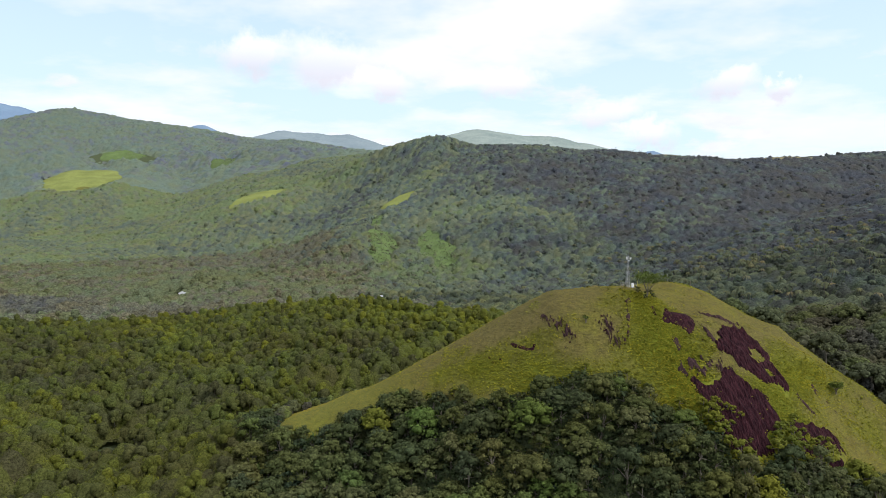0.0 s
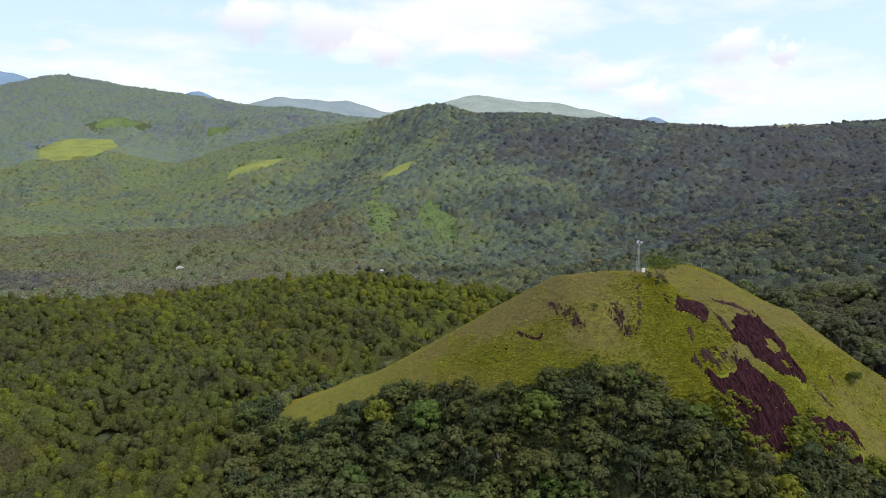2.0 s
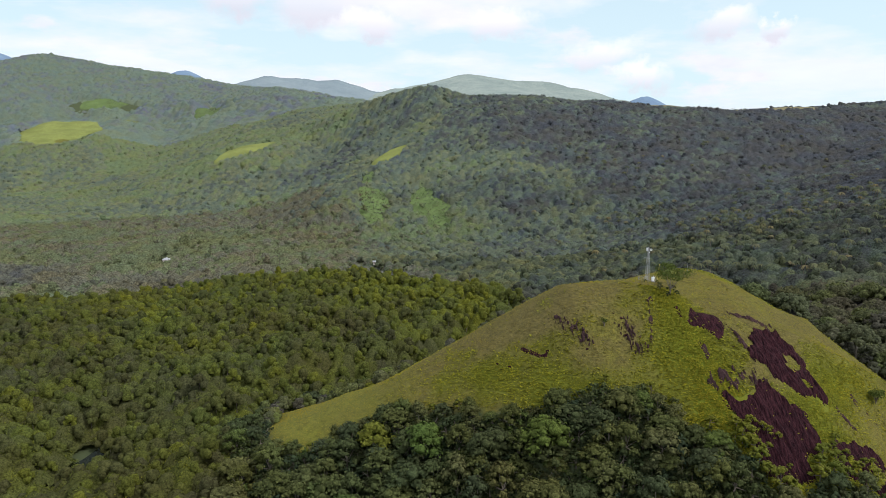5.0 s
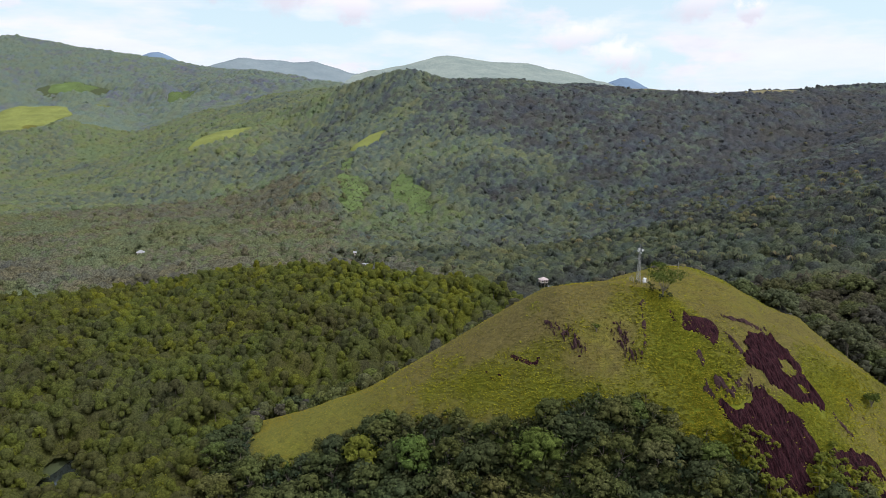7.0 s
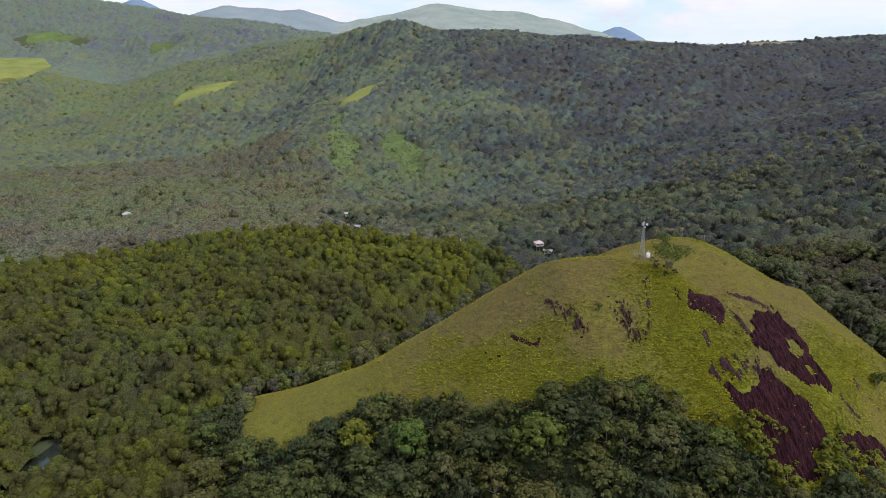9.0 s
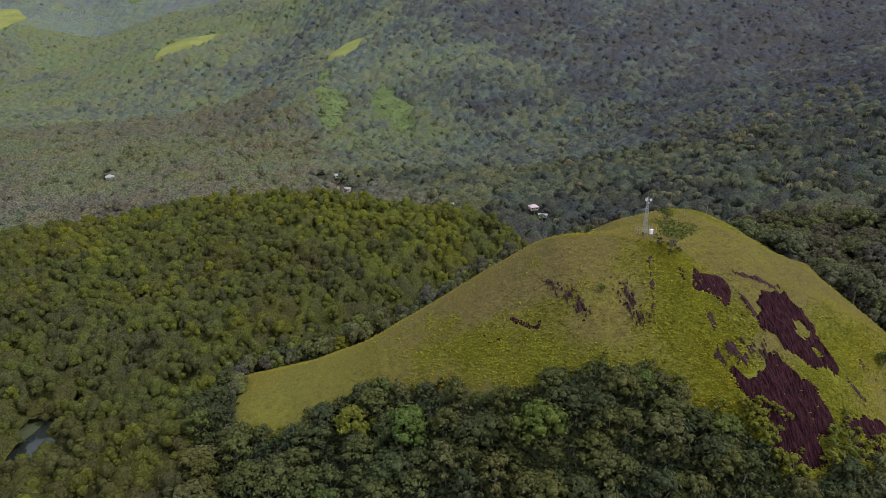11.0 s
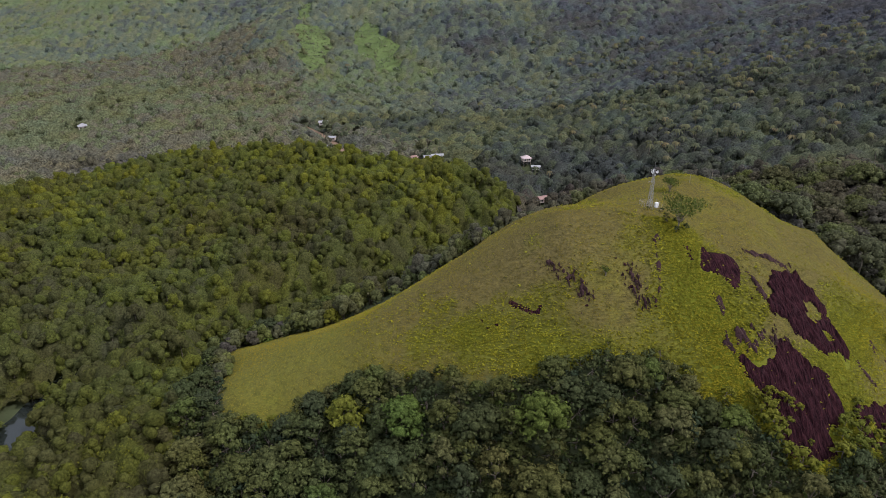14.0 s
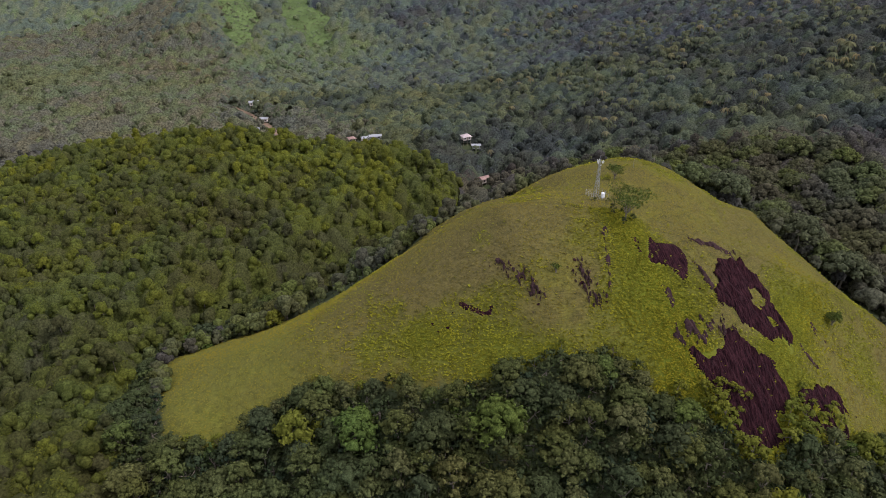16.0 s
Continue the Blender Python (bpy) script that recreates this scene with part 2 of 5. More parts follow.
def rock_material():
    m, net, bsdf = material("rock", 0.85, 0.06)
    pos = place(net)
    mp = net.n("Mapping")
    mp.inputs["Rotation"].default_value = (0, 0, radians(20))
    mp.inputs["Scale"].default_value = (1.0, 0.16, 0.12)
    net.link(pos, mp.inputs[0])
    streak = net.noise(mp.outputs[0], 2.6, 6.0, 0.72)
    blot = net.noise(pos, 0.35, 4.0, 0.6)
    col = net.ramp(streak, [(0.38, (0.006, 0.002, 0.004)), (0.50, (0.030, 0.010, 0.013)), (0.66, (0.066, 0.024, 0.029))])
    col = net.mix(net.ramp(blot, [(0.64, 0.0), (0.78, 0.5)]), col, (0.100, 0.050, 0.056))
    net.link(col, bsdf.inputs["Base Color"])
    bump(net, bsdf, net.math("ADD", streak, net.math("MULTIPLY", net.noise(pos, 2.2, 4.0, 0.7), 0.4)), 1.0, 0.8)
    return m


ROCK = rock_material()
LEDGE = plain_material("weathered_ledge", (0.048, 0.027, 0.027), 0.9, 0.05, vary=0.5, scale=2.5)
WATER, wn, wb = material("river_water", 0.06, 0.5)
wb.inputs["Base Color"].default_value = (0.02, 0.025, 0.022, 1)
bump(wn, wb, wn.noise(place(wn), 0.8, 3.0), 0.12, 0.1)


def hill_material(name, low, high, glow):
    """Mountains at the edge of sight; the air's haze is painted as pale colour and glow."""
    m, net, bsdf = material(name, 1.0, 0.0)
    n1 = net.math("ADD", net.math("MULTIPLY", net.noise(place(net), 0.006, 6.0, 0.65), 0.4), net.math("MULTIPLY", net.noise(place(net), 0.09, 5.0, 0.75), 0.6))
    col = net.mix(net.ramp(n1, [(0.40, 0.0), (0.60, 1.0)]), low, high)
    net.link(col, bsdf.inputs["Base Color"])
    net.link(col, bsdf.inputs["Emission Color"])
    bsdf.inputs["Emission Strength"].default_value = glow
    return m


# ---- the lie of the land ----
HILL = [
    (-28.8, -5.9, 72.5, -114.9, -18.3, 26.9, 36.4, 1.33),
    (-106.9, 0.3, 28.3, -151.5, 25.4, 7.7, 3, 0.31),
    (-28.5, 5.1, 61.6, -20.6, 11.3, 66.9, 16.4, 0.83),
    (-3.6, -5.8, 74.7, 26.3, 31.4, 71.6, 36.1, 1.49),
    (8.6, 36.7, 64.4, 53.6, 7.9, 55.1, 24.4, 1.19),
    (64, 13, 54.3, 93.2, 0.4, 8.0, 11.9, 0.46),
    (28.5, 8.2, 70.3, 17.7, -30.1, 62.5, 10.9, 0.93),
    (25.7, -23.5, 64.5, 25.6, -85.2, 16.6, 33.2, 0.76)]
RANGE_NEAR = [
    (-160, 806, 81, -211, 589, 44, 17, 0.45),
    (-141, 825, 79, -115, 979, 194, 69, 0.37),
    (-392, 945, 107, -330, 1200, 145, 38, 0.42),
    (120, 700, 52, 131, 900, 150, 84, 0.34),
    (-500, 904, 27, -700, 1400, 90, 110, 0.2)]
RANGE_FAR = [
    (159, 959, 161, 899, 1036, 181, 116, 0.39),
    (15, 1002, 188, 259, 982, 162, 86, 0.47),
    (-900, 2577, 287, -1740, 2680, 408, 240, 0.35),
    (-1850, 2690, 434, -1830, 2690, 434, 30, 0.32),
    (-929, 2418, 273, -278, 1380, 181, 201, 0.38),
    (-985, 1330, 143, -935, 1352, 148, 70, 0.38),
    (-957, 1546, 158, -830, 1455, 112, 50, 0.35),
    (-860, 1507, 106, -900, 2300, 250, 110, 0.25),
    (585, 190, 128, 899, 1001, 165, 119, 0.26)]


def lattice(i, j, seed):
    h = np.sin(i * 127.1 + j * 311.7 + seed * 74.7) * 43758.5453
    return h - np.floor(h)


def vnoise(x, y, size, seed=0):
    """Smooth noise from 0 to 1 with bumps of that size in metres."""
    u, v = np.asarray(x, float) / size, np.asarray(y, float) / size
    i, j = np.floor(u), np.floor(v)
    f, g = u - i, v - j
    f, g = f * f * (3 - 2 * f), g * g * (3 - 2 * g)
    a = lattice(i, j, seed) * (1 - f) + lattice(i + 1, j, seed) * f
    b = lattice(i, j + 1, seed) * (1 - f) + lattice(i + 1, j + 1, seed) * f
    return a * (1 - g) + b * g


def fbm(x, y, size, seed=0, octaves=4):
    total, amp, norm = 0.0, 1.0, 0.0
    for k in range(octaves):
        total = total + amp * vnoise(x, y, size / 2 ** k, seed + 13 * k)
        norm += amp
        amp *= 0.5
    return total / norm


def ridge(x, y, p):
    """A crest from one point to another, falling off on all sides: rounding radius, then slope."""
    x1, y1, z1, x2, y2, z2, r, s = p
    dx, dy = x2 - x1, y2 - y1
    t = np.clip(((x - x1) * dx + (y - y1) * dy) / (dx * dx + dy * dy), 0, 1)
    d2 = (x - x1 - t * dx) ** 2 + (y - y1 - t * dy) ** 2
    return z1 + t * (z2 - z1) - s * (np.sqrt(d2 + r * r) - r)


def merge(heights, soft):
    top = np.max(heights, axis=0)
    return top + soft * np.log(sum(np.exp((h - top) / soft) for h in heights))


def hill_height(x, y):
    return merge([ridge(x, y, p) for p in HILL], 5.0)


def height(x, y):
    x, y = np.asarray(x, float), np.asarray(y, float)
    plain = 2.0 + 0.008 * np.maximum(y - 180, 0) + 11 * np.exp(-((x - 20) ** 2 / 1e4 + (y - 240) ** 2 / 4900))
    back = merge([ridge(x, y, p) for p in RANGE_NEAR + RANGE_FAR], 6.0)
    z = merge([plain, hill_height(x, y), back], 3.0)
    near = np.clip((z - 6) / 30, 0, 1) * np.exp(-np.maximum(np.hypot(x, y) - 120, 0) / 60)
    far = np.clip((y - 330) / 250, 0, 1) * np.clip((z - 12) / 40, 0, 1)
    gully = fbm(x, y, 130, 5) - 0.5
    west = np.clip((-x - 430) / 150, 0, 1) * np.clip((y - 1450) / 250, 0, 1) * np.clip((z - 20) / 60, 0, 1) * np.clip((270 - z) / 80, 0, 1)
    spur = np.abs(fbm(0.8 * x + 0.6 * y, 0.35 * (0.8 * y - 0.6 * x), 230, 15, 3) - 0.5)
    return z - west * 190 * (0.13 - spur) + near * 1.1 * (fbm(x, y, 11, 2) - 0.5) + far * 24 * gully


def crowns(x, y, step, seed):
    """The leafy roof of a wood: rounded crowns of many sizes side by side. Gives height and a tone for each tree."""
    u, v = np.asarray(x, float) / step, np.asarray(y, float) / step
    i0, j0 = np.floor(u), np.floor(v)
    best, tone = np.full(u.shape, -9.0), np.zeros(u.shape)
    for di in (-1, 0, 1):
        for dj in (-1, 0, 1):
            i, j = i0 + di, j0 + dj
            du, dv = u - i - 0.1 - 0.8 * lattice(i, j, seed), v - j - 0.1 - 0.8 * lattice(i, j, seed + 1)
            size = 0.45 + 0.4 * lattice(i, j, seed + 2)
            d2 = (du * du + dv * dv) / size ** 2
            h = size * (1.5 * np.sqrt(np.clip(1 - d2, 0, 1)) - 0.25 * d2) + 0.35 * lattice(i, j, seed + 3)
            near = h > best
            best, tone = np.where(near, h, best), np.where(near, lattice(i, j, seed + 4), tone)
    return np.maximum(best, 0) * step, tone


def inside(x, y, poly):
    x, y = np.asarray(x, float), np.asarray(y, float)
    hit = np.zeros(x.shape, bool)
    for (x1, y1), (x2, y2) in zip(poly, poly[1:] + poly[:1]):
        if y1 != y2:
            hit ^= ((y1 > y) != (y2 > y)) & (x < (x2 - x1) * (y - y1) / (y2 - y1) + x1)
    return hit


def away(x, y, line):
    """Distance from a line of points."""
    best = np.full(np.shape(x), 1e9)
    for (x1, y1), (x2, y2) in zip(line, line[1:]):
        dx, dy = x2 - x1, y2 - y1
        t = np.clip(((x - x1) * dx + (y - y1) * dy) / (dx * dx + dy * dy), 0, 1)
        best = np.minimum(best, np.hypot(x - x1 - t * dx, y - y1 - t * dy))
    return best


GRASSLAND = [(-143, 24), (-134, -5), (-128, -28), (-115, -35), (-105, -33), (-97, -30), (-89, -28.5), (-80, -31), (-70, -36), (-60, -38),
             (-52, -41.5), (-44, -43), (-37, -43.5), (-29, -44), (-20.5, -44.5), (-12, -45), (-6, -49.5), (-2, -55), (4, -57.5), (9, -61.5), (12.5, -65),
             (15, -70), (21, -71.5), (27, -69.5), (38, -67), (50, -66), (60, -63.5), (72, -60), (88, -53), (100, -38), (98, -18), (90, -3), (80, 9), (77, 22), (74, 36), (56, 50),
             (35, 58), (12, 60), (-12, 56), (-40, 44), (-75, 36), (-120, 36)]
SWAMP = [(-480, 200), (-327, 206), (-300, 217), (-271, 232), (-244, 260), (-186, 262), (-126, 248), (-87, 218), (-34, 196), (-10, 165),
         (-18, 128), (-45, 100), (-90, 66), (-120, 48), (-148, 30), (-144, -10), (-136, -40), (-130, -110), (-150, -330), (-480, -330)]
RIVER = [(10, 135), (-20, 126), (-52, 115), (-94, 79), (-150, 50), (-198, 22), (-203, -4), (-204, -22), (-222, -70), (-300, -140), (-480, -180)]
ROAD = [(-160, 372), (-141, 345), (-128, 319), (-119, 296), (-107, 266)]
HOUSES = [(5, 226, 9.0), (10, 216, 7.0), (-52, 245, 9.0), (-66, 247, 7.0), (-61, 249, 6), (-140, 364, 9.0), (-129, 324, 6.0), (-133, 298, 7.0), (-336, 367, 9.0), (6, 172, 8), (141, 62, 5)]
# open spots in the woods: x, y, half width, half length, turn in degrees
MEADOWS = [(-945, 1255, 72, 105, 15), (-880, 1494, 36, 82, 53), (-425, 915, 29, 54, -37), (-170, 791, 15, 31, -40), (425, 988, 165, 42, 6)]
OPENINGS = [(-172, 590, 15, 52, 5), (-190, 672, 7, 34, 0), (-104, 600, 18, 54, 20), (-520, 1600, 55, 45, 0), (-1220, 2060, 190, 40, 0), (-760, 1640, 40, 80, 20)]


def spot(x, y, e, rag=0.5):
    """Below 1 inside an open spot, with a ragged rim."""
    cx, cy, a, b, turn = e
    c, s = math.cos(radians(turn)), math.sin(radians(turn))
    u, v = ((x - cx) * c + (y - cy) * s) / a, ((y - cy) * c - (x - cx) * s) / b
    return np.hypot(u, v) + rag * (fbm(x, y, max(a, b) * 0.5, 9) - 0.5)


def meadow(x, y, e):
    """Below 1 on a meadow and on the open slope just under it."""
    best = spot(x, y, e)
    for back in (10, 20, 30, 45) if e[1] in (1494, 988) else (10, 20, 30):
        best = np.minimum(best, spot(x + 0.1 * back, y + back, e))
    return best


# ---- mesh tools ----
def grid_mesh(name, xs, ys, zfun, keep=None, smooth=True):
    """A sheet over the crossings of xs and ys; keep picks its cells."""
    gx, gy = np.meshgrid(xs, ys)
    nx, ny = len(xs), len(ys)
    i, j = np.meshgrid(np.arange(nx - 1), np.arange(ny - 1))
    a = (j * nx + i).ravel()
    quads = np.stack([a, a + 1, a + 1 + nx, a + nx], 1)
    if keep is not None:
        cx, cy = (gx[:-1, :-1] + gx[1:, 1:]) / 2, (gy[:-1, :-1] + gy[1:, 1:]) / 2
        quads = quads[keep(cx.ravel(), cy.ravel())]
    used, back = np.unique(quads, return_inverse=True)
    x, y = gx.ravel()[used], gy.ravel()[used]
    return make_mesh(name, np.column_stack([x, y, zfun(x, y)]), back.reshape(quads.shape), smooth=smooth)


def make_mesh(name, verts, faces, mats=(), mat_index=None, smooth=True, values=None):
    me = bpy.data.meshes.new(name)
    n, k = faces.shape
    me.vertices.add(len(verts))
    me.vertices.foreach_set("co", np.asarray(verts, np.float32).ravel())
    me.loops.add(n * k)
    me.loops.foreach_set("vertex_index", faces.astype(np.int32).ravel())
    me.polygons.add(n)
    me.polygons.foreach_set("loop_start", np.arange(0, n * k, k, dtype=np.int32))
    me.polygons.foreach_set("use_smooth", np.full(n, smooth))
    for m in mats:
        me.materials.append(m)
    if mat_index is not None:
        me.polygons.foreach_set("material_index", mat_index.astype(np.int32))
    for key, val in (values or {}).items():
        me.attributes.new(key, "FLOAT", "POINT").data.foreach_set("value", np.asarray(val, np.float32).ravel())
    me.update(calc_edges=True)
    return me


def ico(level):
    bm = bmesh.new()
    bmesh.ops.create_icosphere(bm, subdivisions=level, radius=1.0)
    v = np.array([p.co[:] for p in bm.verts])
    f = np.array([[p.index for p in q.verts] for q in bm.faces])
    bm.free()
    return v, f


ICO = {1: ico(1), 2: ico(2)}
ICO[0] = (np.array([(1, 0, 0), (-0.5, 0.87, 0), (-0.5, -0.87, 0), (0, 0, 1), (0, 0, -1)], float), np.array([(0, 1, 3), (1, 2, 3), (2, 0, 3), (1, 0, 4), (2, 1, 4), (0, 2, 4)]))


class Proto:
    """Triangles of one plant: corner places, triangles and the material of each (0 leaf, 1 bark)."""

    def __init__(self):
        self.v, self.f, self.m, self.count = [], [], [], 0

    def add(self, v, f, m=0):
        self.v.append(np.asarray(v, float))
        self.f.append(np.asarray(f) + self.count)
        self.m.append(np.full(len(f), m))
        self.count += len(v)

    def done(self):
        self.v, self.f, self.m = np.concatenate(self.v), np.concatenate(self.f), np.concatenate(self.m)
        return self


def lobe(p, rng, centre, radii, level, rough=0.16):
    v, f = ICO[level]
    d = 1 + rough * rng.standard_normal(len(v))
    p.add(v * d[:, None] * radii + centre, f)


def dome(p, rng, centre, radii, sides=6, rough=0.12):
    """A rounded crown top, open below."""
    a = np.arange(sides) * 6.283 / sides + rng.random()
    up = np.column_stack([0.86 * np.cos(a), 0.86 * np.sin(a), np.full(sides, 0.45)])
    low = np.column_stack([0.8 * np.cos(a + 0.5), 0.8 * np.sin(a + 0.5), np.full(sides, -0.7)])
    v = np.concatenate([[(0, 0, 1.0)], up, low]) * (1 + rough * rng.standard_normal((2 * sides + 1, 1)))
    i = np.arange(sides)
    j = (i + 1) % sides
    f = np.concatenate([np.stack([0 * i, 1 + i, 1 + j], 1), np.stack([1 + i, 1 + sides + i, 1 + j], 1), np.stack([1 + j, 1 + sides + i, 1 + sides + j], 1)])
    p.add(v * radii + centre, f)


def leaves(p, rng, centre, radii, count, size, up=-0.25, loose=0.6):
    """Leaf clumps as small triangles that lie on a lobe and stand a little off it."""
    d = rng.standard_normal((count * 3, 3))
    d /= np.linalg.norm(d, axis=1)[:, None]
    d = d[d[:, 2] > up][:count]
    k = len(d)
    nrm = d + loose * rng.standard_normal((k, 3))
    nrm /= np.linalg.norm(nrm, axis=1)[:, None]
    a = np.cross(nrm, rng.standard_normal((k, 3)))
    a /= np.linalg.norm(a, axis=1)[:, None]
    b = np.cross(nrm, a)
    c = centre + d * radii * (0.84 + 0.36 * rng.random((k, 1)))
    s = size * (0.6 + 0.8 * rng.random((k, 1)))
    v = np.stack([c + a * s * 0.75, c - a * s * 0.45 + b * s * 0.6, c - a * s * 0.45 - b * s * 0.6], 1).reshape(-1, 3)
    p.add(v, np.arange(3 * k).reshape(-1, 3))


def rosettes(p, rng, centre, radii, count, size, up=-0.3, rim=8, tilt=0.35, droop=0.4):
    """Leaf whorls: small ragged stars that droop from their middle, spread evenly over a lobe."""
    if not count:
        return
    k = np.arange(count) + 0.5
    z = 1 - k / count * (1 - up)
    a = k * 2.39996 + rng.random() * 6.283
    q = np.sqrt(np.maximum(0, 1 - z * z))
    d = np.column_stack([q * np.cos(a), q * np.sin(a), z]) + 0.16 * rng.standard_normal((count, 3))
    d /= np.linalg.norm(d, axis=1)[:, None]
    nrm = d / radii * np.mean(radii) + tilt * rng.standard_normal((count, 3)) + (0, 0, 0.35)
    nrm /= np.linalg.norm(nrm, axis=1)[:, None]
    u = np.cross(nrm, rng.standard_normal((count, 3)))
    u /= np.linalg.norm(u, axis=1)[:, None]
    w = np.cross(nrm, u)
    c = centre + d * radii * (0.9 + 0.25 * rng.random((count, 1)))
    s = size * (0.65 + 0.7 * rng.random((count, 1)))
    m = rim
    ring = np.arange(m) * 6.283 / m
    r = s * np.where(np.arange(m) % 2, 0.52, 1.0) * (0.8 + 0.4 * rng.random((count, m)))
    out = c[:, None] + r[..., None] * (np.cos(ring)[None, :, None] * u[:, None] + np.sin(ring)[None, :, None] * w[:, None] - droop * nrm[:, None])
    v = np.concatenate([(c + nrm * s * 0.12)[:, None], out], 1).reshape(-1, 3)
    i = np.arange(m)
    fan = np.stack([np.zeros(m, int), 1 + i, 1 + (i + 1) % m], 1)
    p.add(v, (fan[None] + (np.arange(count) * (m + 1))[:, None, None]).reshape(-1, 3))


def limb(p, a, b, ra, rb, sides=5):
    a, b = np.array(a, float), np.array(b, float)
    axis = (b - a) / np.linalg.norm(b - a)
    u = np.cross(axis, (0.3, 0.9, 0.2))
    u /= np.linalg.norm(u)
    w = np.cross(axis, u)
    t = np.linspace(0, 2 * np.pi, sides, endpoint=False)[:, None]
    ring = np.cos(t) * u + np.sin(t) * w
    v = np.concatenate([a + ring * ra, b + ring * rb])
    i = np.arange(sides)
    j = (i + 1) % sides
    p.add(v, np.concatenate([np.stack([i, j, j + sides], 1), np.stack([i, j + sides, i + sides], 1)]), 1)


def scatter(name, protos, spots, scales, tints, mats, rng, squash=0.25, tall=1.0, smooth=True):
    """One mesh that holds a plant at every spot."""
    n = len(spots)
    kind = rng.integers(0, len(protos), n)
    turn = rng.random(n) * 2 * np.pi
    high = tall * scales * (1 - squash / 2 + squash * rng.random(n))
    vs, fs, ms, ts, base = [], [], [], [], 0
    for k, p in enumerate(protos):
        pick = np.nonzero(kind == k)[0]
        if not len(pick):
            continue
        c, s = np.cos(turn[pick])[:, None], np.sin(turn[pick])[:, None]
        x, y, z = p.v[:, 0], p.v[:, 1], p.v[:, 2]
        sc = scales[pick][:, None]
        v = np.stack([(x * c - y * s) * sc + spots[pick, 0:1], (x * s + y * c) * sc + spots[pick, 1:2], z * high[pick][:, None] + spots[pick, 2:3]], 2)
        vs.append(v.reshape(-1, 3))
        fs.append((p.f[None] + (np.arange(len(pick)) * len(p.v))[:, None, None] + base).reshape(-1, 3))
        ms.append(np.tile(p.m, len(pick)))
        ts.append(np.repeat(tints[pick], len(p.v)))
        base += len(pick) * len(p.v)
    me = make_mesh(name, np.concatenate(vs), np.concatenate(fs), mats, np.concatenate(ms), smooth, {"tint": np.concatenate(ts)})
    return new(name, me)


def jitter(rng, x0, x1, y0, y1, step, wobble=0.75):
    gx, gy = np.meshgrid(np.arange(x0, x1, float(step)), np.arange(y0, y1, float(step)))
    gx[1::2] += step / 2
    gx, gy = gx.ravel(), gy.ravel()
    return gx + (rng.random(len(gx)) - 0.5) * step * wobble, gy + (rng.random(len(gy)) - 0.5) * step * wobble


# ---- ground ----
def steps(fine0, fine1, step, end0, end1, growth=1.06):
    mid = list(np.arange(fine0, fine1 + 0.01, step))
    lo, hi, s = [], [], step
    p = fine0
    while p > end0:
        s = min(s * growth, 60)
        p -= s
        lo.append(p)
    p, s = mid[-1], step
    while p < end1:
        s = min(s * growth, 60)
        p += s
        hi.append(p)
    return np.array(lo[::-1] + mid + hi)


def cover(x, y):
    """Where grass grows (0 to 1), and where creepers lie over it."""
    g = inside(x, y, GRASSLAND).astype(float)
    for e in MEADOWS:
        g = np.maximum(g, (meadow(x, y, e) < 1).astype(float))
    strip = np.exp(-((x - (2 - 0.12 * (y + 12))) / (5 + 0.22 * np.maximum(-y - 10, 0))) ** 2) * (y < -8) * (y > -75)
    foot = np.exp(-((hill_height(x, y) - 50) / 7) ** 2) * np.clip((-y - 16) / 14, 0, 1) * np.clip((x + 88) / 30, 0, 1)
    low = np.exp(-((x - 30) / 26) ** 2 - ((y + 62) / 16) ** 2)
    lush = np.clip(1.3 * np.maximum(np.maximum(strip, 0.7 * foot), low) + 1.2 * (fbm(x, y, 9, 31) - 0.55), 0, 1)
    tip = 0.35 * np.clip((-x - 72) / 25, 0, 1) * (0.5 + fbm(x, y, 14, 33))
    dull = np.exp(-((x + 45) / 36) ** 2 - ((y + 14) / 20) ** 2) + 0.7 * np.exp(-((x - 44) / 9) ** 2 - ((y + 36) / 16) ** 2) + 0.8 * (fbm(x, y, 16, 35) - 0.5) + 0.4 * np.clip((-x - 60) / 40, 0, 1)
    for ax, ay in ((-31, -25), (-12, -30), (15, -45), (20, -30), (27, -22), (-44, -28)):
        dull = np.maximum(dull, 1.15 * np.exp(-((x - ax) ** 2 + (y - ay) ** 2) / 22))
    return g, np.maximum(lush, np.clip(tip, 0, 1)) * g, np.clip(dull, 0, 1) * g


ground_me = grid_mesh("ground", steps(-160, 118, 1.9, -4700, 4700), steps(-96, 72, 1.9, -900, 4850), height)
ground_me.materials.append(GROUND)
co = np.empty(len(ground_me.vertices) * 3, np.float32)
ground_me.vertices.foreach_get("co", co)
co = co.reshape(-1, 3)
g_val, c_val, d_val = cover(co[:, 0].astype(float), co[:, 1].astype(float))
for key, val in (("grass", g_val), ("creeper", c_val), ("dull", d_val)):
    ground_me.attributes.new(key, "FLOAT", "POINT").data.foreach_set("value", val.astype(np.float32))
ground = tagged(new("ground", ground_me), "green valley and hill ground of soil and rough grass", "ground", kind="structure")


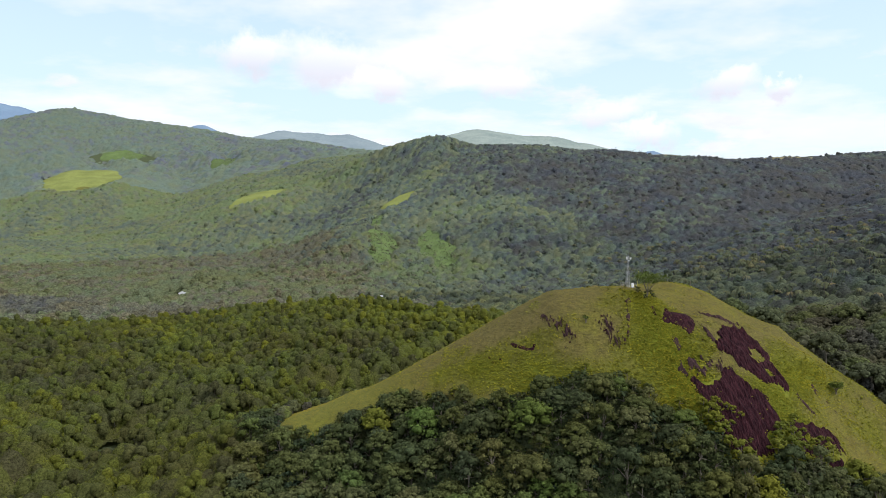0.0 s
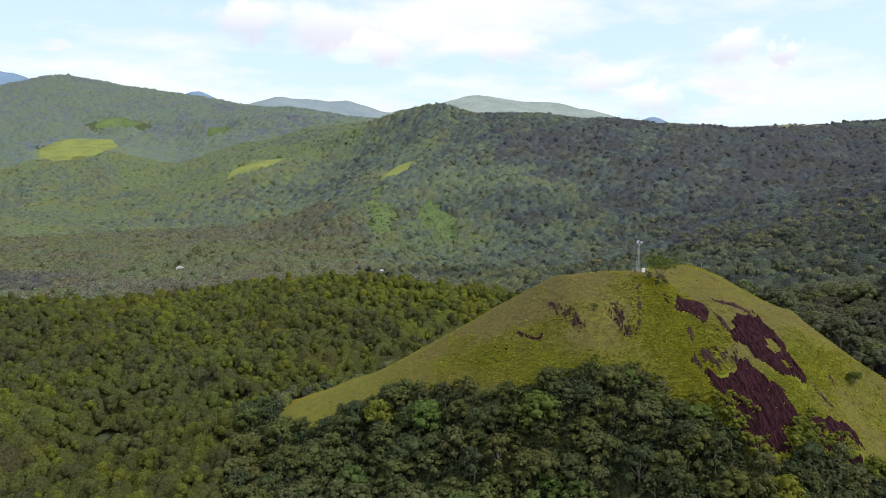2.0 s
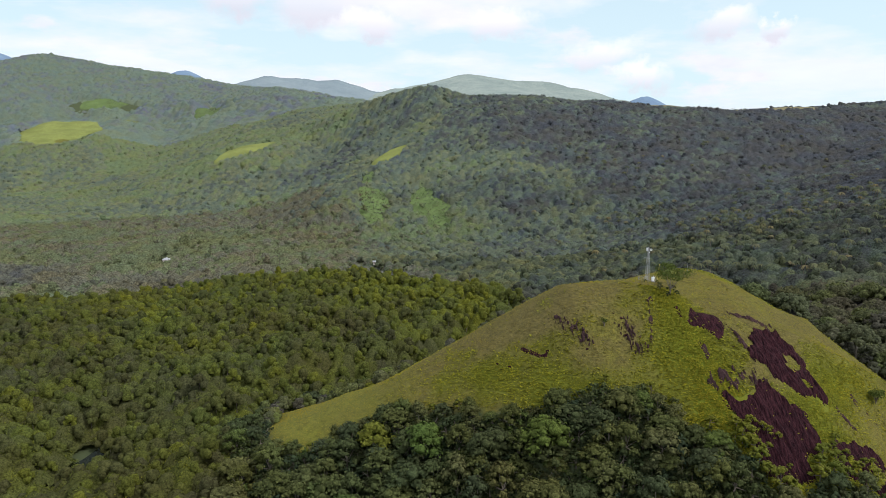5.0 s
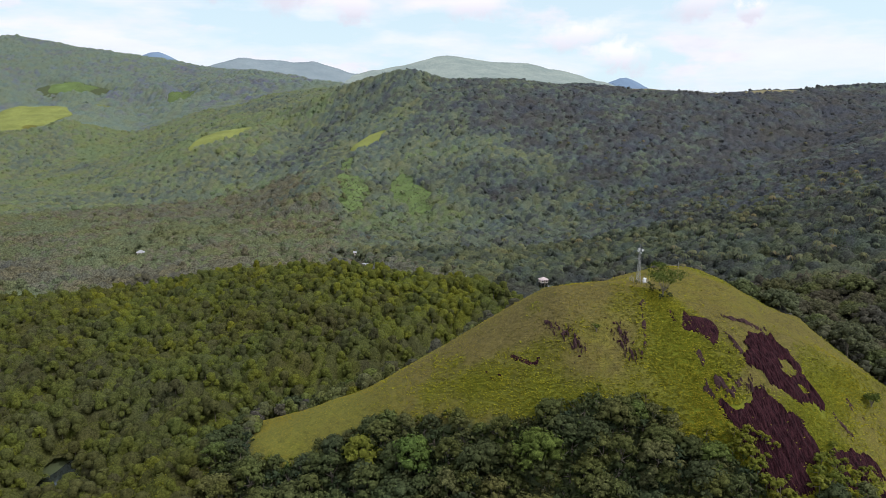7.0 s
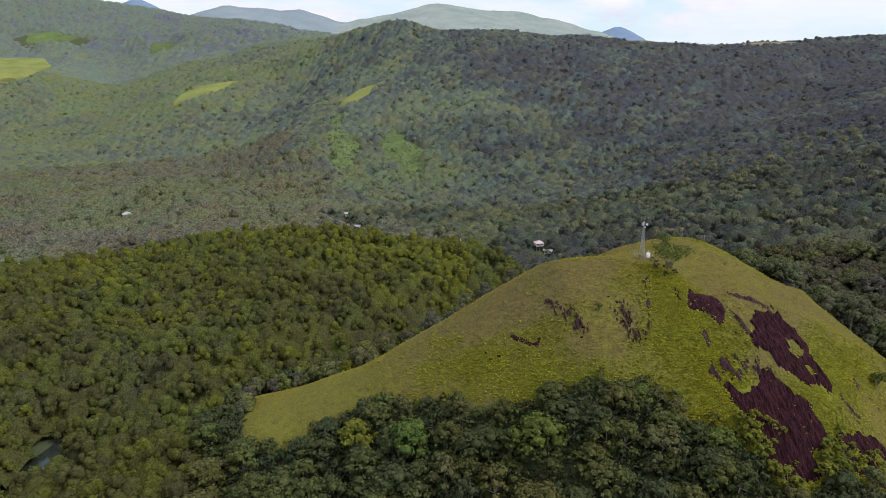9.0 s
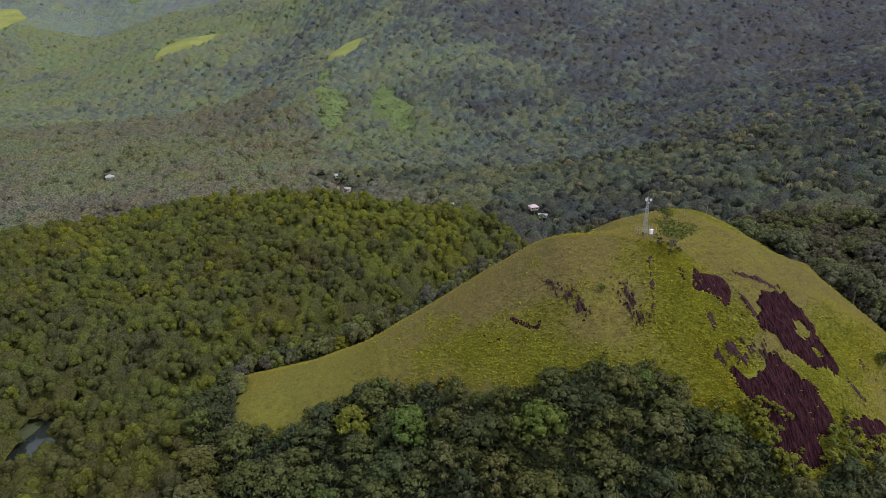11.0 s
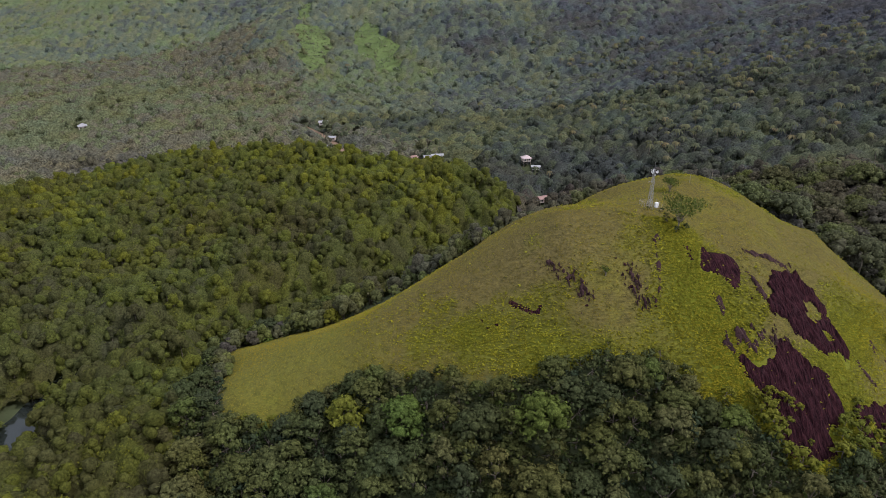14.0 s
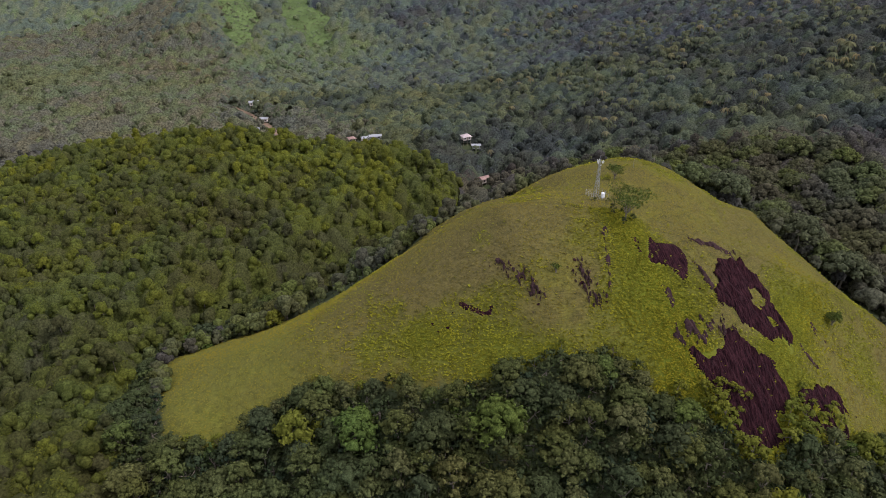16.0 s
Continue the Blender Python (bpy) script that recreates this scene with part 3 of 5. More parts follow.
def ribbon(name, line, widths, z_fun, mat, cuts=10):
    """A strip along a line."""
    pts = []
    for (a, wa), (b, wb) in zip(zip(line, widths), zip(line[1:], widths[1:])):
        for k in range(cuts):
            f = k / cuts
            pts.append((a[0] + (b[0] - a[0]) * f, a[1] + (b[1] - a[1]) * f, wa + (wb - wa) * f))
    pts.append((*line[-1], widths[-1]))
    pts = np.array(pts)
    d = np.gradient(pts[:, :2], axis=0)
    d /= np.linalg.norm(d, axis=1)[:, None]
    side = np.stack([-d[:, 1], d[:, 0]], 1)
    wob = 1 + 0.5 * (vnoise(pts[:, 0], pts[:, 1], 9, 3) - 0.5)
    rows = [pts[:, :2] + side * (pts[:, 2:] * wob[:, None]) * k for k in (-1, -0.33, 0.33, 1)]
    v = np.concatenate([np.column_stack([r, z_fun(r[:, 0], r[:, 1])]) for r in rows])
    n = len(pts)
    f = np.concatenate([np.stack([np.arange(n - 1) + r * n, np.arange(1, n) + r * n, np.arange(1, n) + (r + 1) * n, np.arange(n - 1) + (r + 1) * n], 1) for r in range(3)])
    return new(name, make_mesh(name, v, f, [mat]))


tagged(ribbon("water", RIVER, [3, 3.5, 4, 3.5, 3, 4.5, 7, 6, 4, 4, 5], lambda x, y: np.full(np.shape(x), 2.6), WATER), "dark still river between mangrove trees", "river", kind="structure")
DIRT = plain_material("dirt", (0.22, 0.15, 0.10), 0.95, 0.1, vary=0.3, scale=0.8)
tagged(ribbon("road", ROAD, [2.0, 2.2, 2.4, 2.4, 2.2], lambda x, y: height(x, y) + 0.35, DIRT), "brown dirt track through the valley woods", "road", kind="structure")

# ---- mountains at the edge of sight ----
def mountain(name, label, crests, mat, x0, x1, y0, y1, step):
    z = lambda x, y: merge([ridge(x, y, p) for p in crests], 8.0) + 26 * (fbm(x, y, 240, 4) - 0.5) + 14 * (fbm(x, y, 70, 6) - 0.5)
    ob = new(name, grid_mesh(name, np.arange(x0, x1, step), np.arange(y0, y1, step), z))
    ob.data.materials.append(mat)
    return tagged(ob, label, "mountain", kind="structure")


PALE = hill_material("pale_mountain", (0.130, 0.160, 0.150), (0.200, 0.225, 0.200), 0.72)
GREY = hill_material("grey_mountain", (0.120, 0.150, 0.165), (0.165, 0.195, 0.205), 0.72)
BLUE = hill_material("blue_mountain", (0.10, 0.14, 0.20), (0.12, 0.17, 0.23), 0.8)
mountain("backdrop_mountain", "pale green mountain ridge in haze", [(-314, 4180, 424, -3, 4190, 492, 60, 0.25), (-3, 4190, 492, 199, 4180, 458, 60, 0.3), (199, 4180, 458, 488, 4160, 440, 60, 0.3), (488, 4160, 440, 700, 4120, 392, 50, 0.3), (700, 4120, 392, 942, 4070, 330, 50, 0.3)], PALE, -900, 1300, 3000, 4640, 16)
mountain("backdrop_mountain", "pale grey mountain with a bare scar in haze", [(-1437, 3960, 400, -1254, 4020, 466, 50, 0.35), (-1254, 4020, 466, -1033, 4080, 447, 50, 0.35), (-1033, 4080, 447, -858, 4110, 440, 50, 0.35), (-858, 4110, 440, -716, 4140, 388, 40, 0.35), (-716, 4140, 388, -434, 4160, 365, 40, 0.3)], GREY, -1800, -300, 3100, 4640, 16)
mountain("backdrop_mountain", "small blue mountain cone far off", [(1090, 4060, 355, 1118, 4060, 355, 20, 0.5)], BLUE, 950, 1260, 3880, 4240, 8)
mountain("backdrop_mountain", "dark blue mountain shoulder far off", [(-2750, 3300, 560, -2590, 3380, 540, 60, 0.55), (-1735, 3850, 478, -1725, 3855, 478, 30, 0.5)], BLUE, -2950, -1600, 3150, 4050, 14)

# ---- plants ----
rng = np.random.default_rng(7)


def crown_of(rng, lobes, reach, mid, size, whorls, whorl, rim, trunk=None):
    """A crown of rounded leafy domes with loose whorls that break its outline."""
    p = Proto()
    if trunk:
        limb(p, (0, 0, trunk[0]), (0.2, 0.1, mid - 0.5), trunk[1], trunk[1] * 0.5, 4)
    for k in range(lobes):
        a = k * 2.4 + 0.6 * rng.random()
        r = 0.0 if k == 0 else reach * rng.uniform(0.75, 1.15)
        t = size * (rng.uniform(1.0, 1.25) if k == 0 else rng.uniform(0.7, 1.05))
        c = np.array((r * math.cos(a), r * math.sin(a), mid + (0.45 if k == 0 else -0.35) * size + 0.4 * size * rng.uniform(-1, 1)))
        dome(p, rng, c, np.array((t, t, t * 0.9)))
        rosettes(p, rng, c, np.array((t, t, t * 0.92)), whorls, whorl, 0.1, rim)
    return p.done()


def palm_proto(rng, fronds=13):
    p = Proto()
    lean = rng.uniform(-0.8, 0.8, 2)
    h = 9 + 3 * rng.random()
    limb(p, (0, 0, 0), (lean[0] * 0.3, lean[1] * 0.3, h * 0.5), 0.2, 0.15, 4)
    limb(p, (lean[0] * 0.3, lean[1] * 0.3, h * 0.5), (lean[0], lean[1], h), 0.15, 0.12, 4)
    top = np.array([lean[0], lean[1], h])
    for k in range(fronds):
        a = k * 6.283 / fronds + rng.uniform(-0.25, 0.25)
        d = np.array([math.cos(a), math.sin(a), 0])
        s = np.array([-math.sin(a), math.cos(a), 0])
        rise, reach = rng.uniform(0.2, 2.4), rng.uniform(2.3, 3.1)
        q = [top + d * reach * t + np.array([0, 0, rise * t - (1.1 + rise) * 1.25 * t * t * 1.1]) for t in (0.05, 0.55, 1.0)]
        w = (0.12, 0.44, 0.08)
        v = [x for c, ww in zip(q, w) for x in (c + s * ww - np.array([0, 0, ww * 0.35]), c, c - s * ww - np.array([0, 0, ww * 0.35]))]
        f = []
        for r in range(2):
            for e in (0, 1):
                i = 3 * r + e
                f += [(i, i + 1, i + 4), (i, i + 4, i + 3)]
        p.add(v, f)
    return p.done()


def clear_of(x, y, river=3.6, yard=0.62, track=4.2):
    """Outside grass, water, track, houses and open spots."""
    ok = ~inside(x, y, GRASSLAND) & (away(x, y, RIVER) > river) & (away(x, y, [(-205, 3), (-193, -20)]) > 5.0) & (np.hypot(x + 207, y - 5) > 6) & (away(x, y, ROAD) > track)
    for hx, hy, r in HOUSES:
        ok &= np.hypot(x - hx, (y - hy + 5) * 0.7) > r * yard
    for e in MEADOWS:
        ok &= meadow(x, y, e) > 1.0
    return ok


def wedge(x, y, lo, hi):
    """The part of the country that lies between two ways from the start of the flight."""
    a = np.degrees(np.arctan2(x + 62, y + 254))
    return (a > lo) & (a < hi)


def forest_tint_shade(x, y):
    """Leaf tone over the country: greener to the west, painted cloud shade to the east, darker along the swamp's far
    edge.
    """
    # Painted light: sun and haze lift the west, cloud shade darkens the east.
    west = np.clip(0.52 - (x + 60) / (520 + 0.35 * np.maximum(y, 0)), 0.0, 0.95)
    tint = west + 1.1 * (fbm(x, y, 70, 41) - 0.5) + 0.7 * (fbm(x, y, 240, 43) - 0.5)
    return tint - 0.75 * np.exp(-((y - 262 + 0.25 * (x + 300)) / 34) ** 2) * (x < -215)


def canopy(name, label, mat, xs, ys, z_fun, keep, tint_fun):
    """The closed leaf layer of a wood, one tone a tree."""
    me = grid_mesh(name, xs, ys, z_fun, keep)
    me.materials.append(mat)
    p = np.empty(len(me.vertices) * 3, np.float32)
    me.vertices.foreach_get("co", p)
    p = p.reshape(-1, 3).astype(float)
    me.attributes.new("tint", "FLOAT", "POINT").data.foreach_set("value", np.clip(tint_fun(p[:, 0], p[:, 1]), 0, 1).astype(np.float32))
    tagged(new(name, me), label, "forest", kind="stuff")


def swamp_lift(x, y):
    """How high the crowns stand: lower beside the water and along the swamp's edge."""
    rim = np.clip((np.minimum(np.minimum(away(x, y, RIVER) - 3, np.hypot(x + 207, y - 5) - 9), away(x, y, SWAMP + SWAMP[:1]))) / 16, 0, 1)
    return 7.2 * (1.45 + 1.5 * np.clip((y - 60) / 120, 0, 1) * np.clip((x + 260) / 120, 0, 1)) * (0.15 + 0.85 * rim ** 0.7)


def swamp_tint(x, y):
    return 0.3 + 0.7 * (fbm(x, y, 60, 21) - 0.45) + 0.22 * np.clip((y - 40) / 120, 0, 1)


mangroves = [crown_of(rng, 4, 1.45, 4.0, 1.35, 4, 0.42, 5, (-11, 0.2)) for _ in range(7)]
x, y = jitter(rng, -400, 0, -105, 270, 6.4, 1.0)
ok = inside(x, y, SWAMP) & clear_of(x, y) & wedge(x, y, -42, 40)
x, y = x[ok], y[ok]
tint = np.clip(swamp_tint(x, y) + 0.65 * (rng.random(len(x)) - 0.5) + 0.15, 0, 1)
s = 0.72 + 0.55 * rng.random(len(x))
z = height(x, y) + swamp_lift(x, y) + 4.0 * (rng.random(len(x)) - 0.5) - 1.2
for pick, protos, label in ((y < 110, mangroves, "dense olive-green mangrove canopy along the river"), (y >= 110, [crown_of(rng, 3, 1.3, 4.0, 1.5, 2, 0.6, 4, (-11, 0.2)) for _ in range(6)], "dense green mangrove canopy at the far side of the swamp")):
    ob = scatter("mangrove_trees", protos, np.column_stack([x, y, z])[pick], s[pick] * 1.25, tint[pick], [MANGROVE, BARK], rng)
    tagged(ob, label, "mangroves", kind="stuff")

def swamp_roof(x, y):
    big, tone = crowns(x, y, 5.6, 71)
    small, _ = crowns(x, y, 1.7, 81)
    rise = swamp_lift(x, y)
    return height(x, y) + rise * 0.92 + np.clip(rise / 8, 0.1, 1) * (0.85 * big + 0.55 * small - 0.6), tone


canopy("mangrove_canopy", "closed olive roof of mangrove crowns", MANGROVE, np.arange(-400, 0, 1.05), np.arange(-105, 270, 1.05),
       lambda x, y: swamp_roof(x, y)[0], lambda x, y: inside(x, y, SWAMP) & clear_of(x, y, 3.4) & wedge(x, y, -42, 40),
       lambda x, y: swamp_tint(x, y) + 0.55 * (swamp_roof(x, y)[1] - 0.40))


def sprig(rng, count, size):
    """A loose spray of leaf clumps."""
    p = Proto()
    rosettes(p, rng, np.array((0, 0, 0.3)), np.array((1.3, 1.3, 0.7)), count, size, 0.0, 4, 0.6)
    return p.done()


sprigs = [sprig(rng, 3, 0.62) for _ in range(4)]
x, y = rng.uniform(-400, 0, 42000), rng.uniform(-105, 270, 42000)
ok = inside(x, y, SWAMP) & clear_of(x, y, 4.2) & wedge(x, y, -42, 40)
x, y = x[ok], y[ok]
z, tone = swamp_roof(x, y)
ob = scatter("mangrove_sprays", sprigs, np.column_stack([x, y, z - 0.2]), 0.55 + 0.45 * rng.random(len(x)), np.clip(swamp_tint(x, y) + 0.55 * (tone - 0.40) + 0.15 + 0.25 * rng.random(len(x)), 0, 1), [MANGROVE, BARK], rng)
tagged(ob, "olive leaf sprays on the mangrove crowns", "mangroves", kind="stuff")


full = [crown_of(rng, 5, 1.7, 3.6, 1.5, 3, 0.5, 5, (-1, 0.2)) for _ in range(7)]
woods = [crown_of(rng, 4, 1.5, 3.2, 1.2, 2, 0.6, 4) for _ in range(8)]
paired = [crown_of(rng, 2, 1.4, 3.0, 1.5, 2, 0.6, 4) for _ in range(10)]

def olive_side(x, y, jag=70):
    """The dry western side of the valley."""
    return x < -150 - 0.42 * (y - 380) + 150 * (fbm(x, y, 90, 47) - 0.5) + jag * (lattice(np.floor(x / 9), np.floor(y / 9), 7) - 0.5)


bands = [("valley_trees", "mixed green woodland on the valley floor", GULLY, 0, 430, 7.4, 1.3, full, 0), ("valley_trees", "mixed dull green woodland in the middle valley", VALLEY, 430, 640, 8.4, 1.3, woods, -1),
         ("valley_trees", "olive-brown woodland on the dry side of the valley", OLIVE, 430, 820, 9.0, 1.3, woods, 1), ("slope_trees", "dense dull green forest on the hillside", HAZED_SLOPE, 640, 820, 9.0, 1.35, woods, -1),
         ("ridge_trees", "olive-green forest low on the western slope", OLIVE, 820, 980, 10.0, 1.5, paired, 1), ("ridge_trees", "dark green forest along the ridge", HAZED_SLOPE, 820, 1650, 10.5, 1.55, paired, 2)]
for name, label, mat, d0, d1, step, size, protos, side in bands:
    x, y = jitter(rng, -2600 if d1 > 1700 else -1100, 1300, -120, 3250, step, 0.8 if d1 < 500 else 1.15)
    d = np.hypot(x + 62, y + 254)
    ok = (d > d0) & (d <= d1) & wedge(x, y, -42, 41) & ~inside(x, y, SWAMP)
    if d1 <= 1650:
        ok &= y < 1090 + np.where(x < -250, 560, 0)
    else:
        ok &= (x < -150)
    if side:
        dry = olive_side(x, y) & (d < 980)
        ok &= dry if side == 1 else ~dry
    x, y = x[ok], y[ok]
    ok = clear_of(x, y)
    ok &= ~((y < 24) & (x < 70))
    for e in OPENINGS:
        ok &= (spot(x, y, e, 1.1) > 1.1) | (rng.random(len(x)) < 0.4)
    x, y = x[ok], y[ok]
    sc = size * (0.72 + 0.65 * rng.random(len(x)))
    tint = np.clip(forest_tint_shade(x, y) + 0.42 * (rng.random(len(x)) - 0.5), 0, 1)
    lone = rng.random(len(x))
    for e in OPENINGS:
        rim_d = spot(x, y, e, 1.1)
        tint = np.maximum(tint, np.clip(1.9 - 0.9 * rim_d, 0, 1) * (0.75 + 0.25 * lone))
        sc = np.where(rim_d < 1.15, sc * (0.45 + 0.5 * lone), sc)
    sc = sc * np.where(lone < 0.25, 0.7, 1.0) * np.where(lone > 0.95, 1.3, 1.0)
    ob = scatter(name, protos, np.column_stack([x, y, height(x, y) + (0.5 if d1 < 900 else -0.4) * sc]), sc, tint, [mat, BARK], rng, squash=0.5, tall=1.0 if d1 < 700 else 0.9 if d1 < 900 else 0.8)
    tagged(ob, label, "forest", kind="stuff")

def wood_roof(x, y, tree, fine):
    big, tone = crowns(x, y, tree, 91)
    small, _ = crowns(x, y, tree * 0.36, 97)
    return fine * (0.8 * big + 0.4 * small), tone


def woodland(d0, d1, step, tree, rough, mat, label, side=0):
    def keep(x, y):
        d = np.hypot(x + 62, y + 254)
        ok = (d > d0 - 5) & (d <= d1 + 5) & wedge(x, y, -42, 41) & ~((y < 85) & (x < 135)) & (y < 1090 + np.where(x < -250, 5000, 0))
        pick = np.nonzero(ok)[0]
        x, y, d = x[pick], y[pick], d[pick]
        good = ~inside(x, y, SWAMP) & clear_of(x, y, yard=0.42, track=2.6)
        if side:
            dry = olive_side(x - 6 * side, y, 0) & (d < 985)
            good &= dry if side == 1 else ~dry
        for e in OPENINGS:
            good &= spot(x, y, e, 1.1) > 1.05
        ok[pick] = good
        return ok

    def rim(x, y):
        f = np.ones(np.shape(x))
        for k, e in enumerate(MEADOWS + OPENINGS):
            f = np.minimum(f, np.clip((spot(x, y, e, 0.5 if k < len(MEADOWS) else 1.1) - 1.0) / 0.3, 0.1, 1))
        if d0 < 640:
            f = np.minimum(f, np.clip((away(x, y, ROAD) - 2.0) / 8, 0.05, 1))
            for hx, hy, r in HOUSES:
                f = np.minimum(f, np.clip((np.hypot(x - hx, (y - hy + 5) * 0.7) - r * 0.4) / 7, 0.05, 1))
        return f

    west_end = -2600 if d1 > 1700 else -1100
    canopy("forest_canopy", label, mat, np.arange(west_end, 1300 if d1 < 1700 else -150, step), np.arange(0, min(3300, d1), step),
           lambda x, y: height(x, y) + 0.4 + wood_roof(x, y, tree, rough)[0] * rim(x, y) * (np.clip((np.hypot(x + 62, y + 254) - 1630) / 170, 0.3, 1) if d0 > 1600 else 1.0), keep, lambda x, y: forest_tint_shade(x, y) + 0.7 * (wood_roof(x, y, tree, rough)[1] - 0.5))


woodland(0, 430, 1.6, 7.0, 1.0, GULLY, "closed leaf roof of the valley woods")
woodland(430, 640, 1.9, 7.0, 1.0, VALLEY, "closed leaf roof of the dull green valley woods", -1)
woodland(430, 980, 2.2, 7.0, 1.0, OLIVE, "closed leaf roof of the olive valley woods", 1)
woodland(640, 900, 2.3, 7.0, 1.0, HAZED_SLOPE, "closed leaf roof of the hillside forest", -1)
woodland(900, 1650, 2.8, 7.0, 1.0, HAZED_SLOPE, "closed leaf roof of the forest along the ridge", -1)
woodland(1650, 3750, 5.0, 13.0, 1.15, HAZED_UPLAND, "closed leaf roof of the far forest")


x, y = rng.uniform(-1000, 1000, 50000), rng.uniform(150, 1090, 50000)
d = np.hypot(x + 62, y + 254)
ok = (d > 430) & (d < 1400) & wedge(x, y, -40, 40) & clear_of(x, y) & ~inside(x, y, SWAMP)
x, y, d = x[ok], y[ok], d[ok]
dry = olive_side(x, y) & (d < 980)
for pick, mat, label in ((dry, OLIVE, "olive leaf sprays between the valley trees"), (~dry, HAZED_SLOPE, "dull green leaf sprays between the slope trees")):
    px, py = x[pick], y[pick]
    ob = scatter("forest_sprays", sprigs, np.column_stack([px, py, height(px, py) + 0.3 + wood_roof(px, py, 7.0, 1.0)[0]]), 0.9 + 0.5 * rng.random(len(px)), np.clip(forest_tint_shade(px, py) + 0.7 * (wood_roof(px, py, 7.0, 1.0)[1] - 0.5) + 0.4 * (rng.random(len(px)) - 0.5), 0, 1), [mat, BARK], rng)
    tagged(ob, label, "forest", kind="stuff")


def domed(rng):
    """A broad crown of many small leafy domes."""
    p = Proto()
    limb(p, (0, 0, -2), (0, 0, 6), 0.4, 0.25, 5)
    for k in range(16):
        a, r = k * 2.4, 5.2 * math.sqrt(k / 16)
        c = np.array((r * math.cos(a), r * math.sin(a), 8.8 - 0.13 * r * r + rng.uniform(-0.3, 0.5)))
        s = rng.uniform(1.5, 2.1)
        lobe(p, rng, c, np.array((s, s, s * 0.8)) * 0.9, 1, 0.1)
        rosettes(p, rng, c, np.array((s, s, s * 0.85)), 16, 0.58, -0.3, 6)
    return p.done()


domes = [domed(rng) for _ in range(3)]
x, y = jitter(rng, 45, 150, 2, 150, 8.5, 0.9)
ok = clear_of(x, y) & ((np.abs(y - 118 + 0.55 * (x - 60)) < 34) | (y < 90)) & (away(x, y, GRASSLAND) > 2.5)
x, y = x[ok], y[ok]
ob = scatter("broad_trees", domes, np.column_stack([x, y, height(x, y) + 2.0]), 0.95 + 0.45 * rng.random(len(x)), np.clip(0.25 + 0.7 * rng.random(len(x)), 0, 1), [GULLY, BARK], rng)
tagged(ob, "large round-crowned green trees behind the grassy hill", "trees", kind="stuff")

palms = [palm_proto(rng) for _ in range(6)]
x, y = rng.uniform(-480, 620, 15000), rng.uniform(110, 760, 15000)
grove = 1.0 * np.exp(-((x - 200) / 130) ** 2 - ((y - 250) / 150) ** 2) + 0.9 * np.exp(-((x + 190) / 45) ** 2 - ((y - 455) / 30) ** 2) + 0.10 * np.exp(-((x - 120) / 260) ** 2 - ((y - 420) / 240) ** 2) + 0.03
grove *= 0.25 + 1.6 * np.clip(4 * (fbm(x, y, 38, 61) - 0.47), 0, 1)
ok = (rng.random(len(x)) < grove * np.where(x > 60, 0.85, 0.5)) & clear_of(x, y) & wedge(x, y, -40, 41) & ~inside(x, y, SWAMP)
x, y = x[ok], y[ok]
ob = scatter("palm_trees", palms, np.column_stack([x, y, height(x, y) - 2.2]), 0.85 + 0.55 * rng.random(len(x)), rng.random(len(x)) ** 2, [PALM, BARK], rng)
tagged(ob, "tall coconut palms with drooping pale fronds", "palms", kind="stuff")

# ---- meadows and creeper-covered clearings on the slopes ----
def turf_material(name, low, high, grain):
    m, net, bsdf = material(name, 0.95, 0.08)
    pos = place(net)
    n1, n2 = net.noise(pos, grain, 5.0, 0.7), net.noise(pos, grain * 0.12, 3.0)
    col = net.mix(net.ramp(n1, [(0.3, 0.0), (0.7, 1.0)]), low, high)
    col = net.mix(net.ramp(n2, [(0.4, 0.0), (0.65, 0.55)]), col, tuple(c * 0.72 for c in low))
    net.link(col, bsdf.inputs["Base Color"])
    bump(net, bsdf, n1, 0.6, 0.8)
    return m


MEADOW = turf_material("meadow_grass", (0.150, 0.170, 0.048), (0.235, 0.255, 0.070), 0.25)
FIELD = turf_material("plateau_grass", (0.165, 0.145, 0.080), (0.220, 0.195, 0.105), 0.2)
CLEARING = turf_material("clearing_creeper", (0.100, 0.142, 0.050), (0.145, 0.200, 0.066), 0.35)
for k, e in enumerate(MEADOWS + OPENINGS):
    cx, cy, a, b, _ = e
    r = 1.35 * max(a, b) + 34
    step = max(1.3, r / (80 if cy < 1000 else 50))
    soft = k >= len(MEADOWS)
    lift = (lambda x, y: height(x, y) + 0.2 + 3.4 * fbm(x, y, 9, 8)) if soft else (lambda x, y: height(x, y) + 1.6)
    me = grid_mesh("meadow", np.arange(cx - r, cx + r, step), np.arange(cy - r, cy + r, step), lift, (lambda x, y: spot(x, y, e, 1.1) < 1.22) if soft else (lambda x, y: meadow(x, y, e) < 1.03))
    me.materials.append(CLEARING if soft else FIELD if k == 4 else MEADOW)
    tagged(new("clearing" if soft else "meadow", me), "bright green creepers over a woodland clearing" if soft else "open yellow-green grass patch among hillside forest", "clearing" if soft else "meadow", kind="structure")


spots = []
for cx, cy, a, b, _ in OPENINGS:
    n = int(min(900, a * b * 1.1))
    px, py = rng.uniform(cx - 1.4 * b, cx + 1.4 * b, n * 3), rng.uniform(cy - 1.4 * b, cy + 1.4 * b, n * 3)
    on = spot(px, py, (cx, cy, a, b, _), 1.1) < 1.15
    spots.append(np.column_stack([px[on], py[on]])[:n])
px, py = np.concatenate(spots).T
